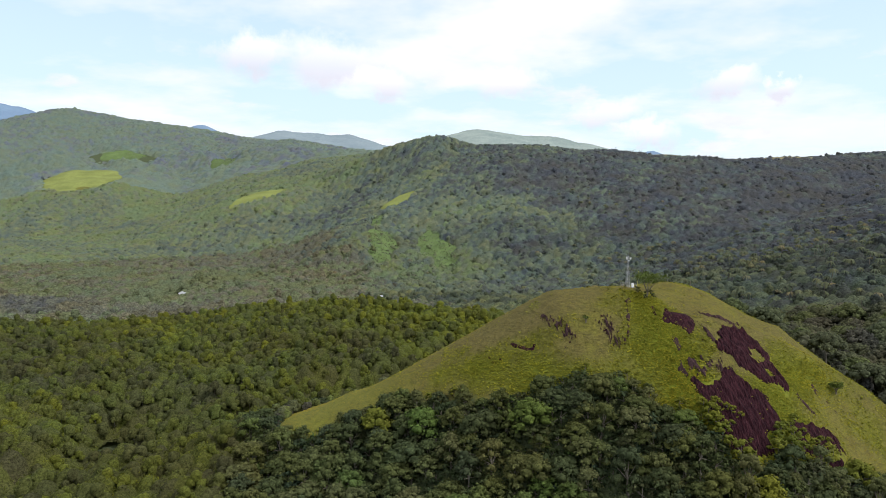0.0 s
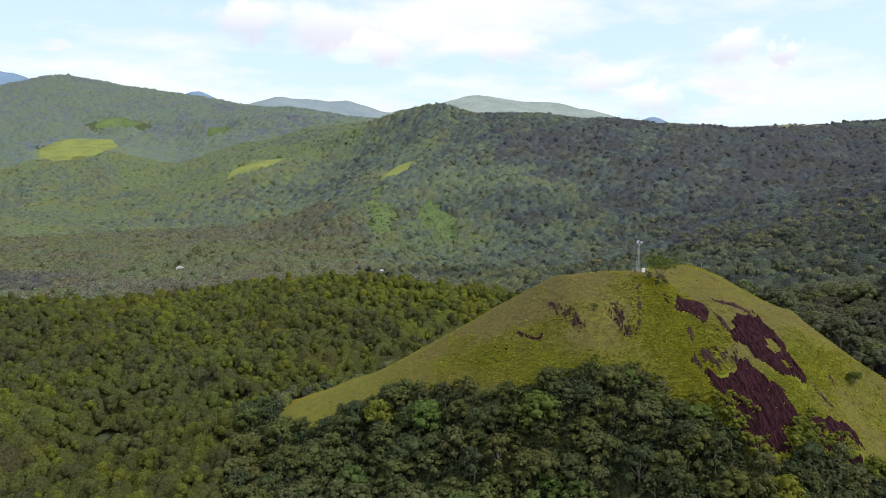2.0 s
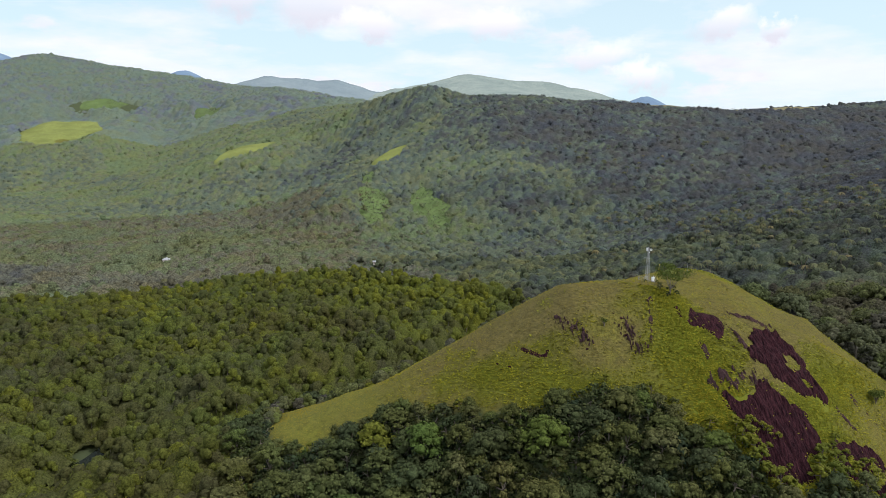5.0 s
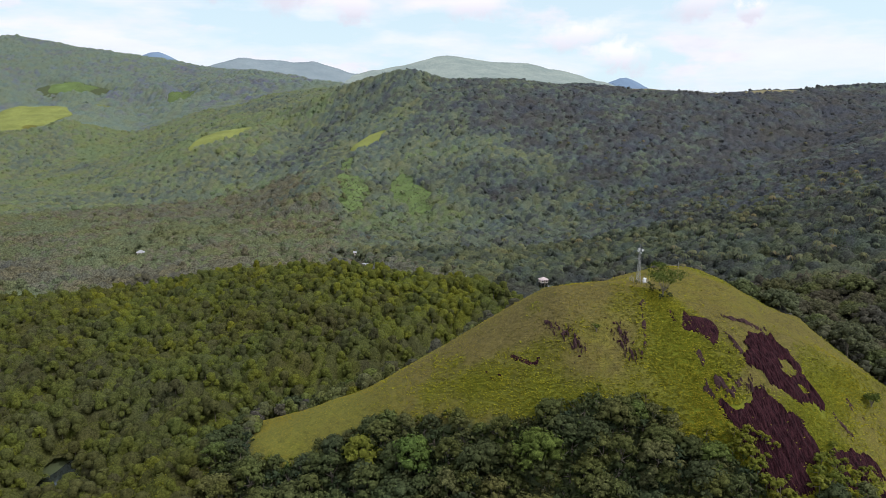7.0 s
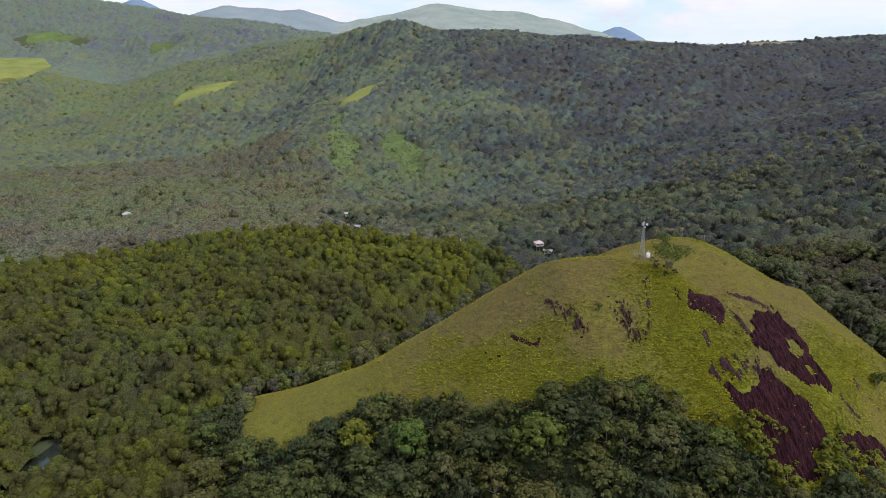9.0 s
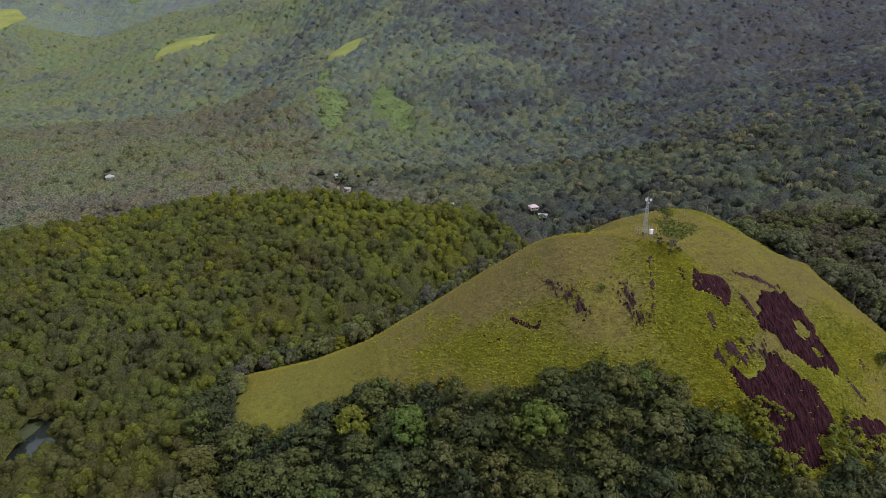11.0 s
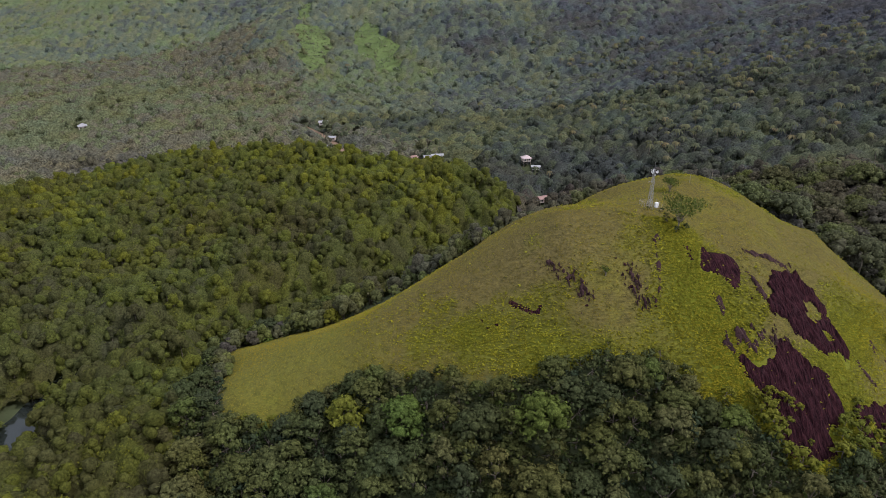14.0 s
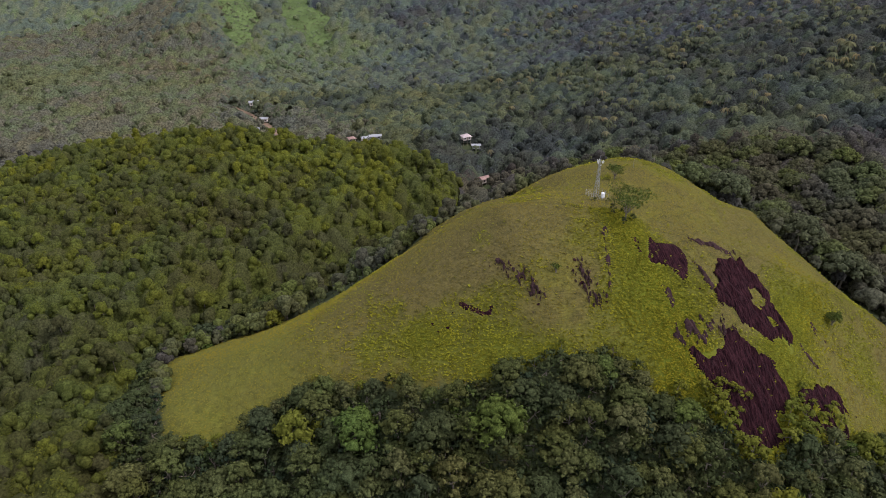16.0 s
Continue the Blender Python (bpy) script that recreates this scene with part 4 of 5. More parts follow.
ob = scatter("clearing_growth", sprigs, np.column_stack([px, py, height(px, py) + 0.4 + 3.4 * fbm(px, py, 9, 8)]), 0.8 + 0.9 * rng.random(len(px)), np.clip(0.7 + 0.3 * rng.random(len(px)), 0, 1), [HAZED_SLOPE, BARK], rng)
tagged(ob, "low bright green growth on the woodland clearings", "creepers", kind="stuff")

# ---- trees on the slope below the grass ----
def thing(name, label, category, at=None, group="", kind=""):
    ob = new(name)
    if at is not None:
        ob.matrix_basis = at
    return tagged(ob, label, category, group, kind)


def part(name, me, parent, label="", mat=None):
    """One mesh under a thing or under a part; me is a mesh or a bmesh."""
    if isinstance(me, bmesh.types.BMesh):
        bm, me = me, bpy.data.meshes.new(name)
        bm.to_mesh(me)
        bm.free()
    if mat:
        me.materials.append(mat)
    ob = new(name, me)
    ob.parent = parent
    if label:
        ob["label"] = label
    return ob


def split(p, which):
    f = p.f[p.m == which]
    used, back = np.unique(f, return_inverse=True)
    return p.v[used], back.reshape(f.shape)


def broad_tree(rng, wide, high, lobes, cards, card, trunk=0.28, core=0.74, droop=0.5, rim=8):
    """A forked trunk under a dome of leafy lobes."""
    p = Proto()
    fork = high * rng.uniform(0.38, 0.5)
    limb(p, (0, 0, -1.5), (0.2, 0.1, fork), trunk, trunk * 0.7, 6)
    for k in range(lobes):
        if k == 0:
            c = np.array([0, 0, high * 0.86])
        else:
            a = k * 2.4 + rng.uniform(-0.3, 0.3)
            r = wide * 0.5 * math.sqrt(k / lobes) * rng.uniform(0.75, 1.0)
            c = np.array([r * math.cos(a), r * math.sin(a), high * (0.88 - droop * (k / lobes) ** 1.5) + rng.uniform(-0.07, 0.07) * high])
        s = wide * rng.uniform(0.13, 0.21)
        rad = np.array([s, s, s * rng.uniform(0.7, 0.95)])
        lobe(p, rng, c, rad * core, 1 if rim > 6 else 0, 0.12)
        rosettes(p, rng, c, rad, cards, card, -0.4, rim)
        if k % 2 == 0:
            limb(p, (0.2, 0.1, fork * 0.92), c - (0, 0, s * 0.4), trunk * 0.5, 0.06, 4)
    return p.done()


def tree_thing(p, leaf, name, label, category, group):
    ob = thing(name, label, category, group=group)
    v, f = split(p, 1)
    part("trunk", make_mesh("trunk", v, f, [BARK]), ob)
    v, f = split(p, 0)
    part("crown", make_mesh("crown", v, f, [leaf]), ob)
    return ob


def planted(ob, used, x, y, scale, turn, tall=1.0, sink=0.0):
    m = Matrix.LocRotScale((x, y, float(height(x, y)) - sink), Euler((0, 0, turn)), (scale, scale, scale * tall))
    if not used:
        ob.matrix_basis = m
        return ob
    return copy_thing(ob, m)


rng = np.random.default_rng(11)
x, y = jitter(rng, -175, 98, -82, 66, 6.3, 0.9)
ok = ~inside(x, y, GRASSLAND) & ~inside(x, y, SWAMP) & ((y < 10) | (x < -100)) & ((x < 30) | (y < -45)) & (away(x, y, RIVER) > 3) & (x > -160)
x, y = x[ok], y[ok]
edge = away(x, y, GRASSLAND + GRASSLAND[:1])
kinds = [broad_tree(rng, 10.5, 9.5, 19, 15, 0.52) for _ in range(4)] + [broad_tree(rng, 8.0, 10.0, 15, 14, 0.47, droop=0.6) for _ in range(3)]
tree_label = "broadleaf tree with a dense dull green crown on the slope"
stock = [[tree_thing(p, NEAR, "tree", tree_label, "tree", "hillside trees"), 0] for p in kinds]
bright = [tree_thing(broad_tree(rng, 10.0, 9.0, 17, 14, 0.58), LIME, "tree", "broadleaf tree with bright yellow-green leaves among darker trees", "tree", "hillside trees"), 0]
LIME_AT = (-91.0, -40.0)
planted(bright[0], 0, *LIME_AT, 1.2, 0.7, 1.0, 0.4)
bright[1] += 1
for i in np.argsort(-y):
    px, py = float(x[i]), float(y[i])
    near_edge = min(1.0, 0.62 + edge[i] / 26)
    pick = stock[int(rng.integers(0, len(stock)))]
    if math.hypot(px - LIME_AT[0], py - LIME_AT[1]) < 4.5:
        continue
    if rng.random() < 0.012:
        pick = bright
    planted(pick[0], pick[1], px, py, near_edge * rng.uniform(0.9, 1.2), rng.uniform(0, 6.28), rng.uniform(0.85, 1.1), 0.6)
    pick[1] += 1

# a few crowns on the steep edge above the dark rocks
for px, py, sc in ((-9.5, -50.5, 0.75), (-5.5, -54.0, 0.8), (-13.5, -48.8, 0.7), (-1.5, -58.5, 0.8), (-9.0, -55.5, 0.95), (3.5, -61.0, 0.8), (-17.0, -48.5, 0.7)):
    pick = stock[int(rng.integers(0, len(stock)))]
    planted(pick[0], pick[1], px, py, sc, rng.uniform(0, 6.28), 0.95, 0.6)
    pick[1] += 1

# shrubs and small trees along the rim and between the bare rocks
shrub_p = [broad_tree(rng, 3.0, 2.9, 8, 7, 0.27, 0.08, droop=0.7) for _ in range(2)]
shrubs = [[tree_thing(shrub_p[0], LIME, "shrub", "rounded yellow-green shrub on the rocky slope", "shrub", "slope shrubs"), 0],
          [tree_thing(shrub_p[1], NEAR, "shrub", "rounded dull green shrub at the edge of the grass", "shrub", "slope shrubs"), 0]]
SHRUBS = [(10.0, -57, 1.2), (11, -60, 1.3), (12.5, -62.5, 1.4), (13.2, -65, 1.3), (14.5, -67.5, 1.2), (13.8, -57, 0.9), (17, -57.5, 0.6), (18, -58.6, 0.7), (20.5, -59.5, 0.6), (16.5, -62, 0.7), (21, -65.5, 0.5),
          (16.5, -70, 1.4), (19, -70.5, 1.1), (31, -62, 1.0), (33, -60.5, 0.9), (34.5, -63, 1.2), (29.5, -64.5, 1.0), (32.5, -66, 1.3), (36, -66, 1.3), (28, -68, 1.2), (35.5, -59, 0.7), (39, -59.5, 0.6), (41, -62.5, 0.8),
          (44, -60, 0.6), (46.5, -62, 0.7), (43, -66, 0.9), (50, -66, 0.9), (37.5, -56.5, 0.6), (47.5, -58, 0.5)]
for px, py, sc in SHRUBS:
    planted(shrubs[0][0], shrubs[0][1], px, py, sc * rng.uniform(0.9, 1.2), rng.uniform(0, 6.28))
    shrubs[0][1] += 1
rim = GRASSLAND[2:22]
for k in range(46):
    i = int(rng.integers(0, len(rim) - 1))
    f = rng.random()
    px = rim[i][0] + (rim[i + 1][0] - rim[i][0]) * f + rng.uniform(-1.5, 1.5)
    py = rim[i][1] + (rim[i + 1][1] - rim[i][1]) * f + rng.uniform(-1.5, 2.2)
    q = shrubs[1] if rng.random() < 0.7 else shrubs[0]
    planted(q[0], q[1], px, py, rng.uniform(0.5, 1.15), rng.uniform(0, 6.28))
    q[1] += 1

# bushes along the back foot of the hill
rim = GRASSLAND[-8:] + GRASSLAND[:2]
pick = rng.integers(0, len(rim) - 1, 90)
along = rng.random(90)
ends = np.array(rim)
x = ends[pick, 0] + (ends[pick + 1, 0] - ends[pick, 0]) * along + rng.uniform(-2, 2, 90)
y = ends[pick, 1] + (ends[pick + 1, 1] - ends[pick, 1]) * along + rng.uniform(0, 6, 90)
ob = scatter("bushes", full, np.column_stack([x, y, height(x, y) - 0.5]), 0.7 + 0.6 * rng.random(90), rng.random(90), [GULLY, BARK], rng)
tagged(ob, "green bushes along the foot of the hill", "bushes", kind="stuff")

# smaller trees and low growth that close the gaps between the crowns
x, y = jitter(rng, -165, 98, -86, 40, 4.2, 0.9)
ok = ~inside(x, y, GRASSLAND) & ~(inside(x, y, SWAMP) & (x < -136)) & ((y < 10) | (x < -100)) & ((x < 30) | (y < -45))
x, y = x[ok], y[ok]
low_p = [broad_tree(rng, 6.8, 5.6, 7, 6, 0.58, droop=0.75, rim=6) for _ in range(4)]
near_rim = np.clip(0.66 + away(x, y, GRASSLAND + GRASSLAND[:1]) / 14, 0, 1)
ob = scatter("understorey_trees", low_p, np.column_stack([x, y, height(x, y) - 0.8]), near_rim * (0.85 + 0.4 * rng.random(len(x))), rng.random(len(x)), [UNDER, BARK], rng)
tagged(ob, "small dull green trees filling the gaps below taller crowns", "trees", kind="stuff")
x, y = np.append(rng.uniform(-160, 95, 4000), rng.uniform(-75, 30, 6000)), np.append(rng.uniform(-86, 40, 4000), rng.uniform(-86, -42, 6000))
ok = ~inside(x, y, GRASSLAND) & ~inside(x, y, SWAMP)
x, y = x[ok], y[ok]
low_p = []
for _ in range(3):
    p = Proto()
    rosettes(p, rng, np.array([0, 0, 0.6]), np.array([1.2, 1.2, 1.3]), 3, 0.55, 0.0, 4)
    low_p.append(p.done())
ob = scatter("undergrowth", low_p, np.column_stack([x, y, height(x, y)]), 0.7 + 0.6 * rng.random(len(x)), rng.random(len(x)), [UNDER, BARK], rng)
tagged(ob, "dark green undergrowth below the slope trees", "undergrowth", kind="stuff")

# woods below the flight's way
x, y = jitter(rng, -240, 190, -330, -84, 9.0, 0.9)
ok = ~inside(x, y, GRASSLAND) & ~(inside(x, y, SWAMP) & (y > -105))
x, y = x[ok], y[ok]
ob = scatter("lowland_trees", woods, np.column_stack([x, y, height(x, y) + 0.5]), 1.3 + 0.5 * rng.random(len(x)), rng.random(len(x)), [GULLY, BARK], rng)
tagged(ob, "mixed green woodland on low ground", "forest", kind="stuff")
canopy("forest_canopy", "closed leaf roof of the woods on low ground", GULLY, np.arange(-330, 300, 2.6), np.arange(-400, -92, 2.6), lambda x, y: height(x, y) + 0.4 + wood_roof(x, y, 7.0, 1.0)[0],
       lambda x, y: ~inside(x, y, GRASSLAND) & ~(inside(x, y, SWAMP) & (y > -108)), lambda x, y: forest_tint_shade(x, y) - 0.2 + 0.7 * (wood_roof(x, y, 7.0, 1.0)[1] - 0.5))
x, y = jitter(rng, -420, 420, -420, -84, 19, 0.9)
ok = ~((x > -240) & (x < 190) & (y > -330)) & ~inside(x, y, GRASSLAND)
x, y = x[ok], y[ok]
ob = scatter("lowland_trees", paired, np.column_stack([x, y, height(x, y) - 1]), 3.2 + 0.9 * rng.random(len(x)), rng.random(len(x)), [GULLY, BARK], rng)
tagged(ob, "dull green woodland further off on low ground", "forest", kind="stuff")


# ---- the umbrella tree and small growth by the mast ----
def umbrella_tree(rng, wide, high, cards, card):
    p = Proto()
    tips = []
    limb(p, (0, 0, -0.5), (0.1, 0, high * 0.2), 0.24, 0.19, 7)
    for k in range(7):
        a = k * 0.9 + rng.uniform(-0.2, 0.2)
        r = wide * 0.5 * rng.uniform(0.3, 0.85)
        mid = np.array([r * 0.45 * math.cos(a), r * 0.45 * math.sin(a), high * 0.5])
        tip = np.array([r * math.cos(a), r * math.sin(a), high * rng.uniform(0.62, 0.92)])
        limb(p, (0.1, 0, high * 0.18), mid, 0.14, 0.08, 5)
        limb(p, mid, tip, 0.08, 0.03, 4)
        tips += [tip, (mid + tip) / 2 + (0, 0, high * 0.06)]
    for t in tips:
        leaves(p, rng, t + (0, 0, 0.1), np.array([wide * 0.19, wide * 0.19, high * 0.12]) * rng.uniform(0.7, 1.15), cards, card, -0.9)
    leaves(p, rng, np.array([0, 0, high * 0.88]), np.array([wide * 0.3, wide * 0.3, high * 0.08]), cards * 2, card, -0.9)
    return p.done()


planted(tree_thing(umbrella_tree(rng, 13.5, 9.6, 105, 0.32), FERN, "tree", "flat-topped feathery tree with a pale forked trunk on the hilltop", "tree", ""), 0, 4.1, -12.8, 1.0, 0.4)
planted(tree_thing(umbrella_tree(rng, 5.6, 4.6, 26, 0.34), FERN, "tree", "small thin-leaved tree with bare pale branches on the hilltop", "tree", ""), 0, 12.0, 14.7, 1.0, 1.4)
planted(tree_thing(umbrella_tree(rng, 2.6, 2.4, 14, 0.26), FERN, "shrub", "lone pale green sapling in rough grass", "shrub", ""), 0, -20.4, -27.0, 1.0, 0.2)
planted(tree_thing(umbrella_tree(rng, 4.5, 4.2, 40, 0.34), FERN, "tree", "small feathery tree low on the grass slope", "tree", ""), 0, 62.0, -34.0, 1.0, 0.2)


for px, py, sc in ((2.0, -8.5, 0.8), (5.5, -9.0, 0.9), (6.5, -12.5, 0.8), (3.0, -14.5, 0.7), (1.0, -11.0, 0.6), (7.5, -6.5, 0.6), (-1.6, -3.2, 0.45), (2.5, -3.6, 0.5)):
    planted(shrubs[1][0], shrubs[1][1], px, py, sc, rng.uniform(0, 6.28))
    shrubs[1][1] += 1


# ---- bare rock ----
BARE = []


def rock_face(outline, label, holes=(), step=0.3, ragged=5.0, grain=1.9, sparse=0.0, relief=0.85):
    xs, ys = [p[0] for p in outline], [p[1] for p in outline]

    def depth(x, y):
        d = np.where(inside(x, y, outline), 1, -1) * away(x, y, outline + outline[:1])
        for h in holes:
            d = np.minimum(d, np.where(inside(x, y, h), -1, 1) * away(x, y, h + h[:1]))
        u, v = 0.93 * x + 0.35 * y, 0.45 * (0.93 * y - 0.35 * x)
        return d + ragged * (fbm(u, v, grain, 17) - 0.5 - sparse)

    def z(x, y):
        u = 0.93 * x + 0.35 * y
        v = -0.35 * x + 0.93 * y
        rib = np.abs(vnoise(u, v * 0.12, 1.1, 6) - 0.5) * 2.6 + 0.6 * vnoise(u, v * 0.25, 0.5, 8)
        return height(x, y) + np.clip(depth(x, y) / 0.8, -0.4, 1) * (0.12 + relief * rib)

    BARE.append((outline, holes))
    def whole(x, y):
        """The one piece round the deepest place."""
        d = depth(x, y)
        full_area = d > 0
        if sparse or ragged < 1.4:
            return full_area
        d, full_area = d.reshape(-1, cols), full_area.reshape(-1, cols)
        got = d == d.max()
        for _ in range(2000):
            grown = got.copy()
            grown[1:] |= got[:-1]
            grown[:-1] |= got[1:]
            grown[:, 1:] |= got[:, :-1]
            grown[:, :-1] |= got[:, 1:]
            grown &= full_area
            if (grown == got).all():
                break
            got = grown
        return got.ravel()

    across = np.arange(min(xs) - 1, max(xs) + 1, step)
    cols = len(across) - 1
    me = grid_mesh("rock_outcrop", across, np.arange(min(ys) - 1, max(ys) + 1, step), z, whole)
    me.materials.append(LEDGE if sparse else ROCK)
    return tagged(new("rock_ledge" if sparse else "rock_outcrop", me), label, "rock", kind="stuff" if sparse else "")


face_label = "bare dark purple-brown rock face with vertical ribs"
rock_face([(7.7, -21), (9.3, -18.6), (9.7, -21.2), (12.6, -21.4), (15.6, -21.1), (17.1, -25.2), (15.2, -32.3), (13.4, -33.4), (11, -28.4), (6.6, -27.4), (5.9, -25.5)], "smooth bare dark red-brown rock patch near the hilltop", relief=0.15, ragged=1.5)
rock_face([(24.3, -28.8), (27.9, -26.2), (33.5, -25.7), (36.6, -29.5), (37.8, -32), (40, -36.6), (41.1, -39.6), (41.4, -44), (40, -49.4), (38.1, -45.3), (33.5, -46), (30.3, -45.9), (27.1, -43.8), (23.6, -40.3), (20.6, -38.1)], face_label,
          [[(33.0, -34.0), (35.6, -33.0), (36.2, -36.5), (34.2, -39.0), (32.6, -37.0)], [(36, -40), (38.5, -40.3), (38.2, -42), (36.2, -41.8)]])
rock_face([(18, -47.9), (20.6, -46.3), (24, -46.9), (26.8, -49.6), (30.8, -51.5), (32, -55.6), (34.8, -59.6), (27.5, -62), (26, -66.8), (21, -70), (17.6, -68), (14.9, -65.8), (14.4, -61.6), (10.3, -52.6), (9.4, -49), (14.2, -50)], "tall bare dark purple-brown rock face with vertical ribs")
rock_face([(36.1, -57.5), (44.8, -53.8), (52.1, -53.1), (51.5, -60.8), (46.7, -66.8), (42.7, -64.9), (36.3, -64.5)], "broken dark brown rock face half grown over", [[(39, -60), (41, -58), (42, -62), (40, -63)], [(46, -59), (48, -57), (49, -62), (47, -63)]])


def boulder(rng):
    v, f = ICO[2]
    v = v * (1 + 0.2 * rng.standard_normal(len(v)))[:, None]
    v = np.sign(v) * np.abs(v) ** 0.8 * (1.0, 0.75, 0.55)
    return make_mesh("rock", v, f, [ROCK], smooth=False)


boulders = [boulder(rng) for _ in range(5)]


def rocks_along(line, count, size, spread, label):
    for k in range(count):
        f = (k + rng.uniform(-0.3, 0.3)) / max(1, count - 1) * (len(line) - 1)
        i = int(min(max(f, 0), len(line) - 1.001))
        f -= i
        px = line[i][0] + (line[i + 1][0] - line[i][0]) * f + rng.uniform(-spread, spread)
        py = line[i][1] + (line[i + 1][1] - line[i][1]) * f + rng.uniform(-spread, spread)
        s = size * rng.uniform(0.4, 1.1)
        ob = tagged(new("rock", boulders[int(rng.integers(0, 5))]), label, "rock", "rocks in the grass")
        ob.matrix_basis = Matrix.LocRotScale((px, py, float(height(px, py)) - 0.02 * s), Euler((rng.uniform(-0.3, 0.3), rng.uniform(-0.3, 0.3), rng.uniform(0, 6.28))), (s, s, s))


small = "dark brown weathered rock half sunk in grass"
scarp = "broken dark rock ledge showing through the grass"


def band_outline(line, width):
    """An outline round a line of points."""
    left, right = [], []
    for k, (px, py) in enumerate(line):
        a, b = line[max(0, k - 1)], line[min(len(line) - 1, k + 1)]
        d = math.hypot(b[0] - a[0], b[1] - a[1])
        nx, ny = -(b[1] - a[1]) / d * width, (b[0] - a[0]) / d * width
        left.append((px + nx, py + ny))
        right.append((px - nx, py - ny))
    return left + right[::-1]


rock_face(band_outline([(-46, -25.0), (-44.5, -26.6), (-42.7, -28), (-40.5, -29.8), (-38.8, -30.6), (-38, -28.9)], 0.55), scarp, ragged=0.7, grain=0.9, step=0.2)
rock_face(band_outline([(-35.3, -18.8), (-33.5, -20.5), (-31.5, -23.3), (-29.5, -26.2), (-27.8, -28.6), (-25.3, -33.5)], 1.7), scarp, ragged=9.0, grain=0.5, sparse=0.20, step=0.14)
rock_face(band_outline([(-14.6, -25.0), (-13.2, -29), (-11.5, -32.5), (-9, -34.5)], 2.4), scarp, ragged=13.0, grain=0.5, sparse=0.19, step=0.14)
rock_face(band_outline([(-3.2, -16.0), (-4.4, -18.5), (-5.4, -22), (-5.6, -27), (-6.8, -32.5)], 0.8), scarp, ragged=3.4, grain=1.0, sparse=0.10, step=0.2)
rock_face(band_outline([(4.0, -19.5), (4.3, -24.5)], 0.7), scarp, ragged=1.6, grain=1.2, step=0.2)
rock_face(band_outline([(20, -19), (24, -21.5), (28, -22.8), (32, -25)], 1.2), scarp, ragged=4.2, grain=1.0, sparse=0.14, step=0.22)
rock_face(band_outline([(18.3, -26), (19.3, -31), (21, -36)], 1.0), scarp, ragged=3.8, grain=1.0, sparse=0.14, step=0.22)
rock_face(band_outline([(7.5, -42.5), (12, -45.5), (17, -46)], 3.0), scarp, ragged=10.0, grain=1.0, sparse=0.17, step=0.22)
rock_face(band_outline([(13, -44.5), (18, -45.2), (23.5, -45.6)], 2.3), scarp, ragged=12.0, grain=0.5, sparse=0.2, step=0.16)
rock_face(band_outline([(50, -34), (55, -39), (60, -44)], 1.4), scarp, ragged=6.0, grain=1.1, sparse=0.2, step=0.25)
rock_face(band_outline([(43, -43), (47, -50)], 1.0), scarp, ragged=4.0, grain=1.0, sparse=0.16, step=0.22)
rock_face(band_outline([(8.5, -33), (8, -40)], 1.2), scarp, ragged=5.0, grain=1.0, sparse=0.2, step=0.22)
rocks_along([(-53, -27.5), (-52, -29), (-50.5, -30)], 5, 0.7, 0.9, small)
rocks_along([(-35, -19.5), (-31.3, -23.5), (-28.7, -27.4), (-25.3, -33.5)], 9, 0.5, 1.4, small)
rocks_along([(-14.4, -26.2), (-12.9, -30.5), (-9, -34)], 8, 0.5, 1.8, small)
rocks_along([(60, -60), (30, -40), (-10, -20), (-60, -20)], 14, 0.4, 7, small)

# ---- rough grass and creepers on the hill ----
def blades(name, label, category, mat, count, want, size, seed, tint_fun):
    r = np.random.default_rng(seed)
    x, y = r.uniform(-145, 112, count * 4), r.uniform(-80, 60, count * 4)
    g, lush, _ = cover(x, y)
    ok = (g > 0) & want(x, y, lush, r) & (hill_height(x, y) > 8)
    for edge, gaps in BARE[:4]:
        on = inside(x, y, edge) & (r.random(len(x)) > 0.08)
        for g in gaps:
            on &= ~inside(x, y, g)
        ok &= ~on
    x, y = x[ok][:count], y[ok][:count]
    n = len(x)
    z = height(x, y)
    s = size * r.uniform(0.6, 1.4, n)
    a = r.uniform(0, 6.283, n)
    base = np.column_stack([x, y, z])
    d = np.column_stack([np.cos(a), np.sin(a), np.zeros(n)])
    e = np.column_stack([-np.sin(a), np.cos(a), np.zeros(n)])
    v = np.stack([base + d * s[:, None] * 0.5 + (0, 0, 0.02), base - d * s[:, None] * 0.5 + (0, 0, 0.02), base + e * s[:, None] * 0.9 + np.column_stack([0 * s, 0 * s, s * 0.22])], 1)
    me = make_mesh(name, v.reshape(-1, 3), np.arange(3 * n).reshape(-1, 3), [mat], values={"tint": np.repeat(tint_fun(x, y, r), 3)})
    tagged(new(name, me), label, category, kind="stuff")


blades("grass", "rough yellow-green grass tufts on the hill", "grass", TUFT, 60000, lambda x, y, l, r: r.random(len(x)) > l, 0.42, 3,
       lambda x, y, r: np.clip(0.15 + 1.3 * (1 - fbm(x, y, 22, 51)) - 0.35 + 0.3 * r.random(len(x)) + 0.4 * (x < -72), 0, 1))
whorls = []
for _ in range(8):
    p = Proto()
    rosettes(p, rng, np.array((0, 0, 0.0)), np.array((0.15, 0.15, 0.15)), 1, 0.36, 0.9, 5, 0.3, 0.15)
    whorls.append(p.done())
x, y = rng.uniform(-100, 112, 330000), rng.uniform(-80, 50, 330000)
g, lush, _ = cover(x, y)
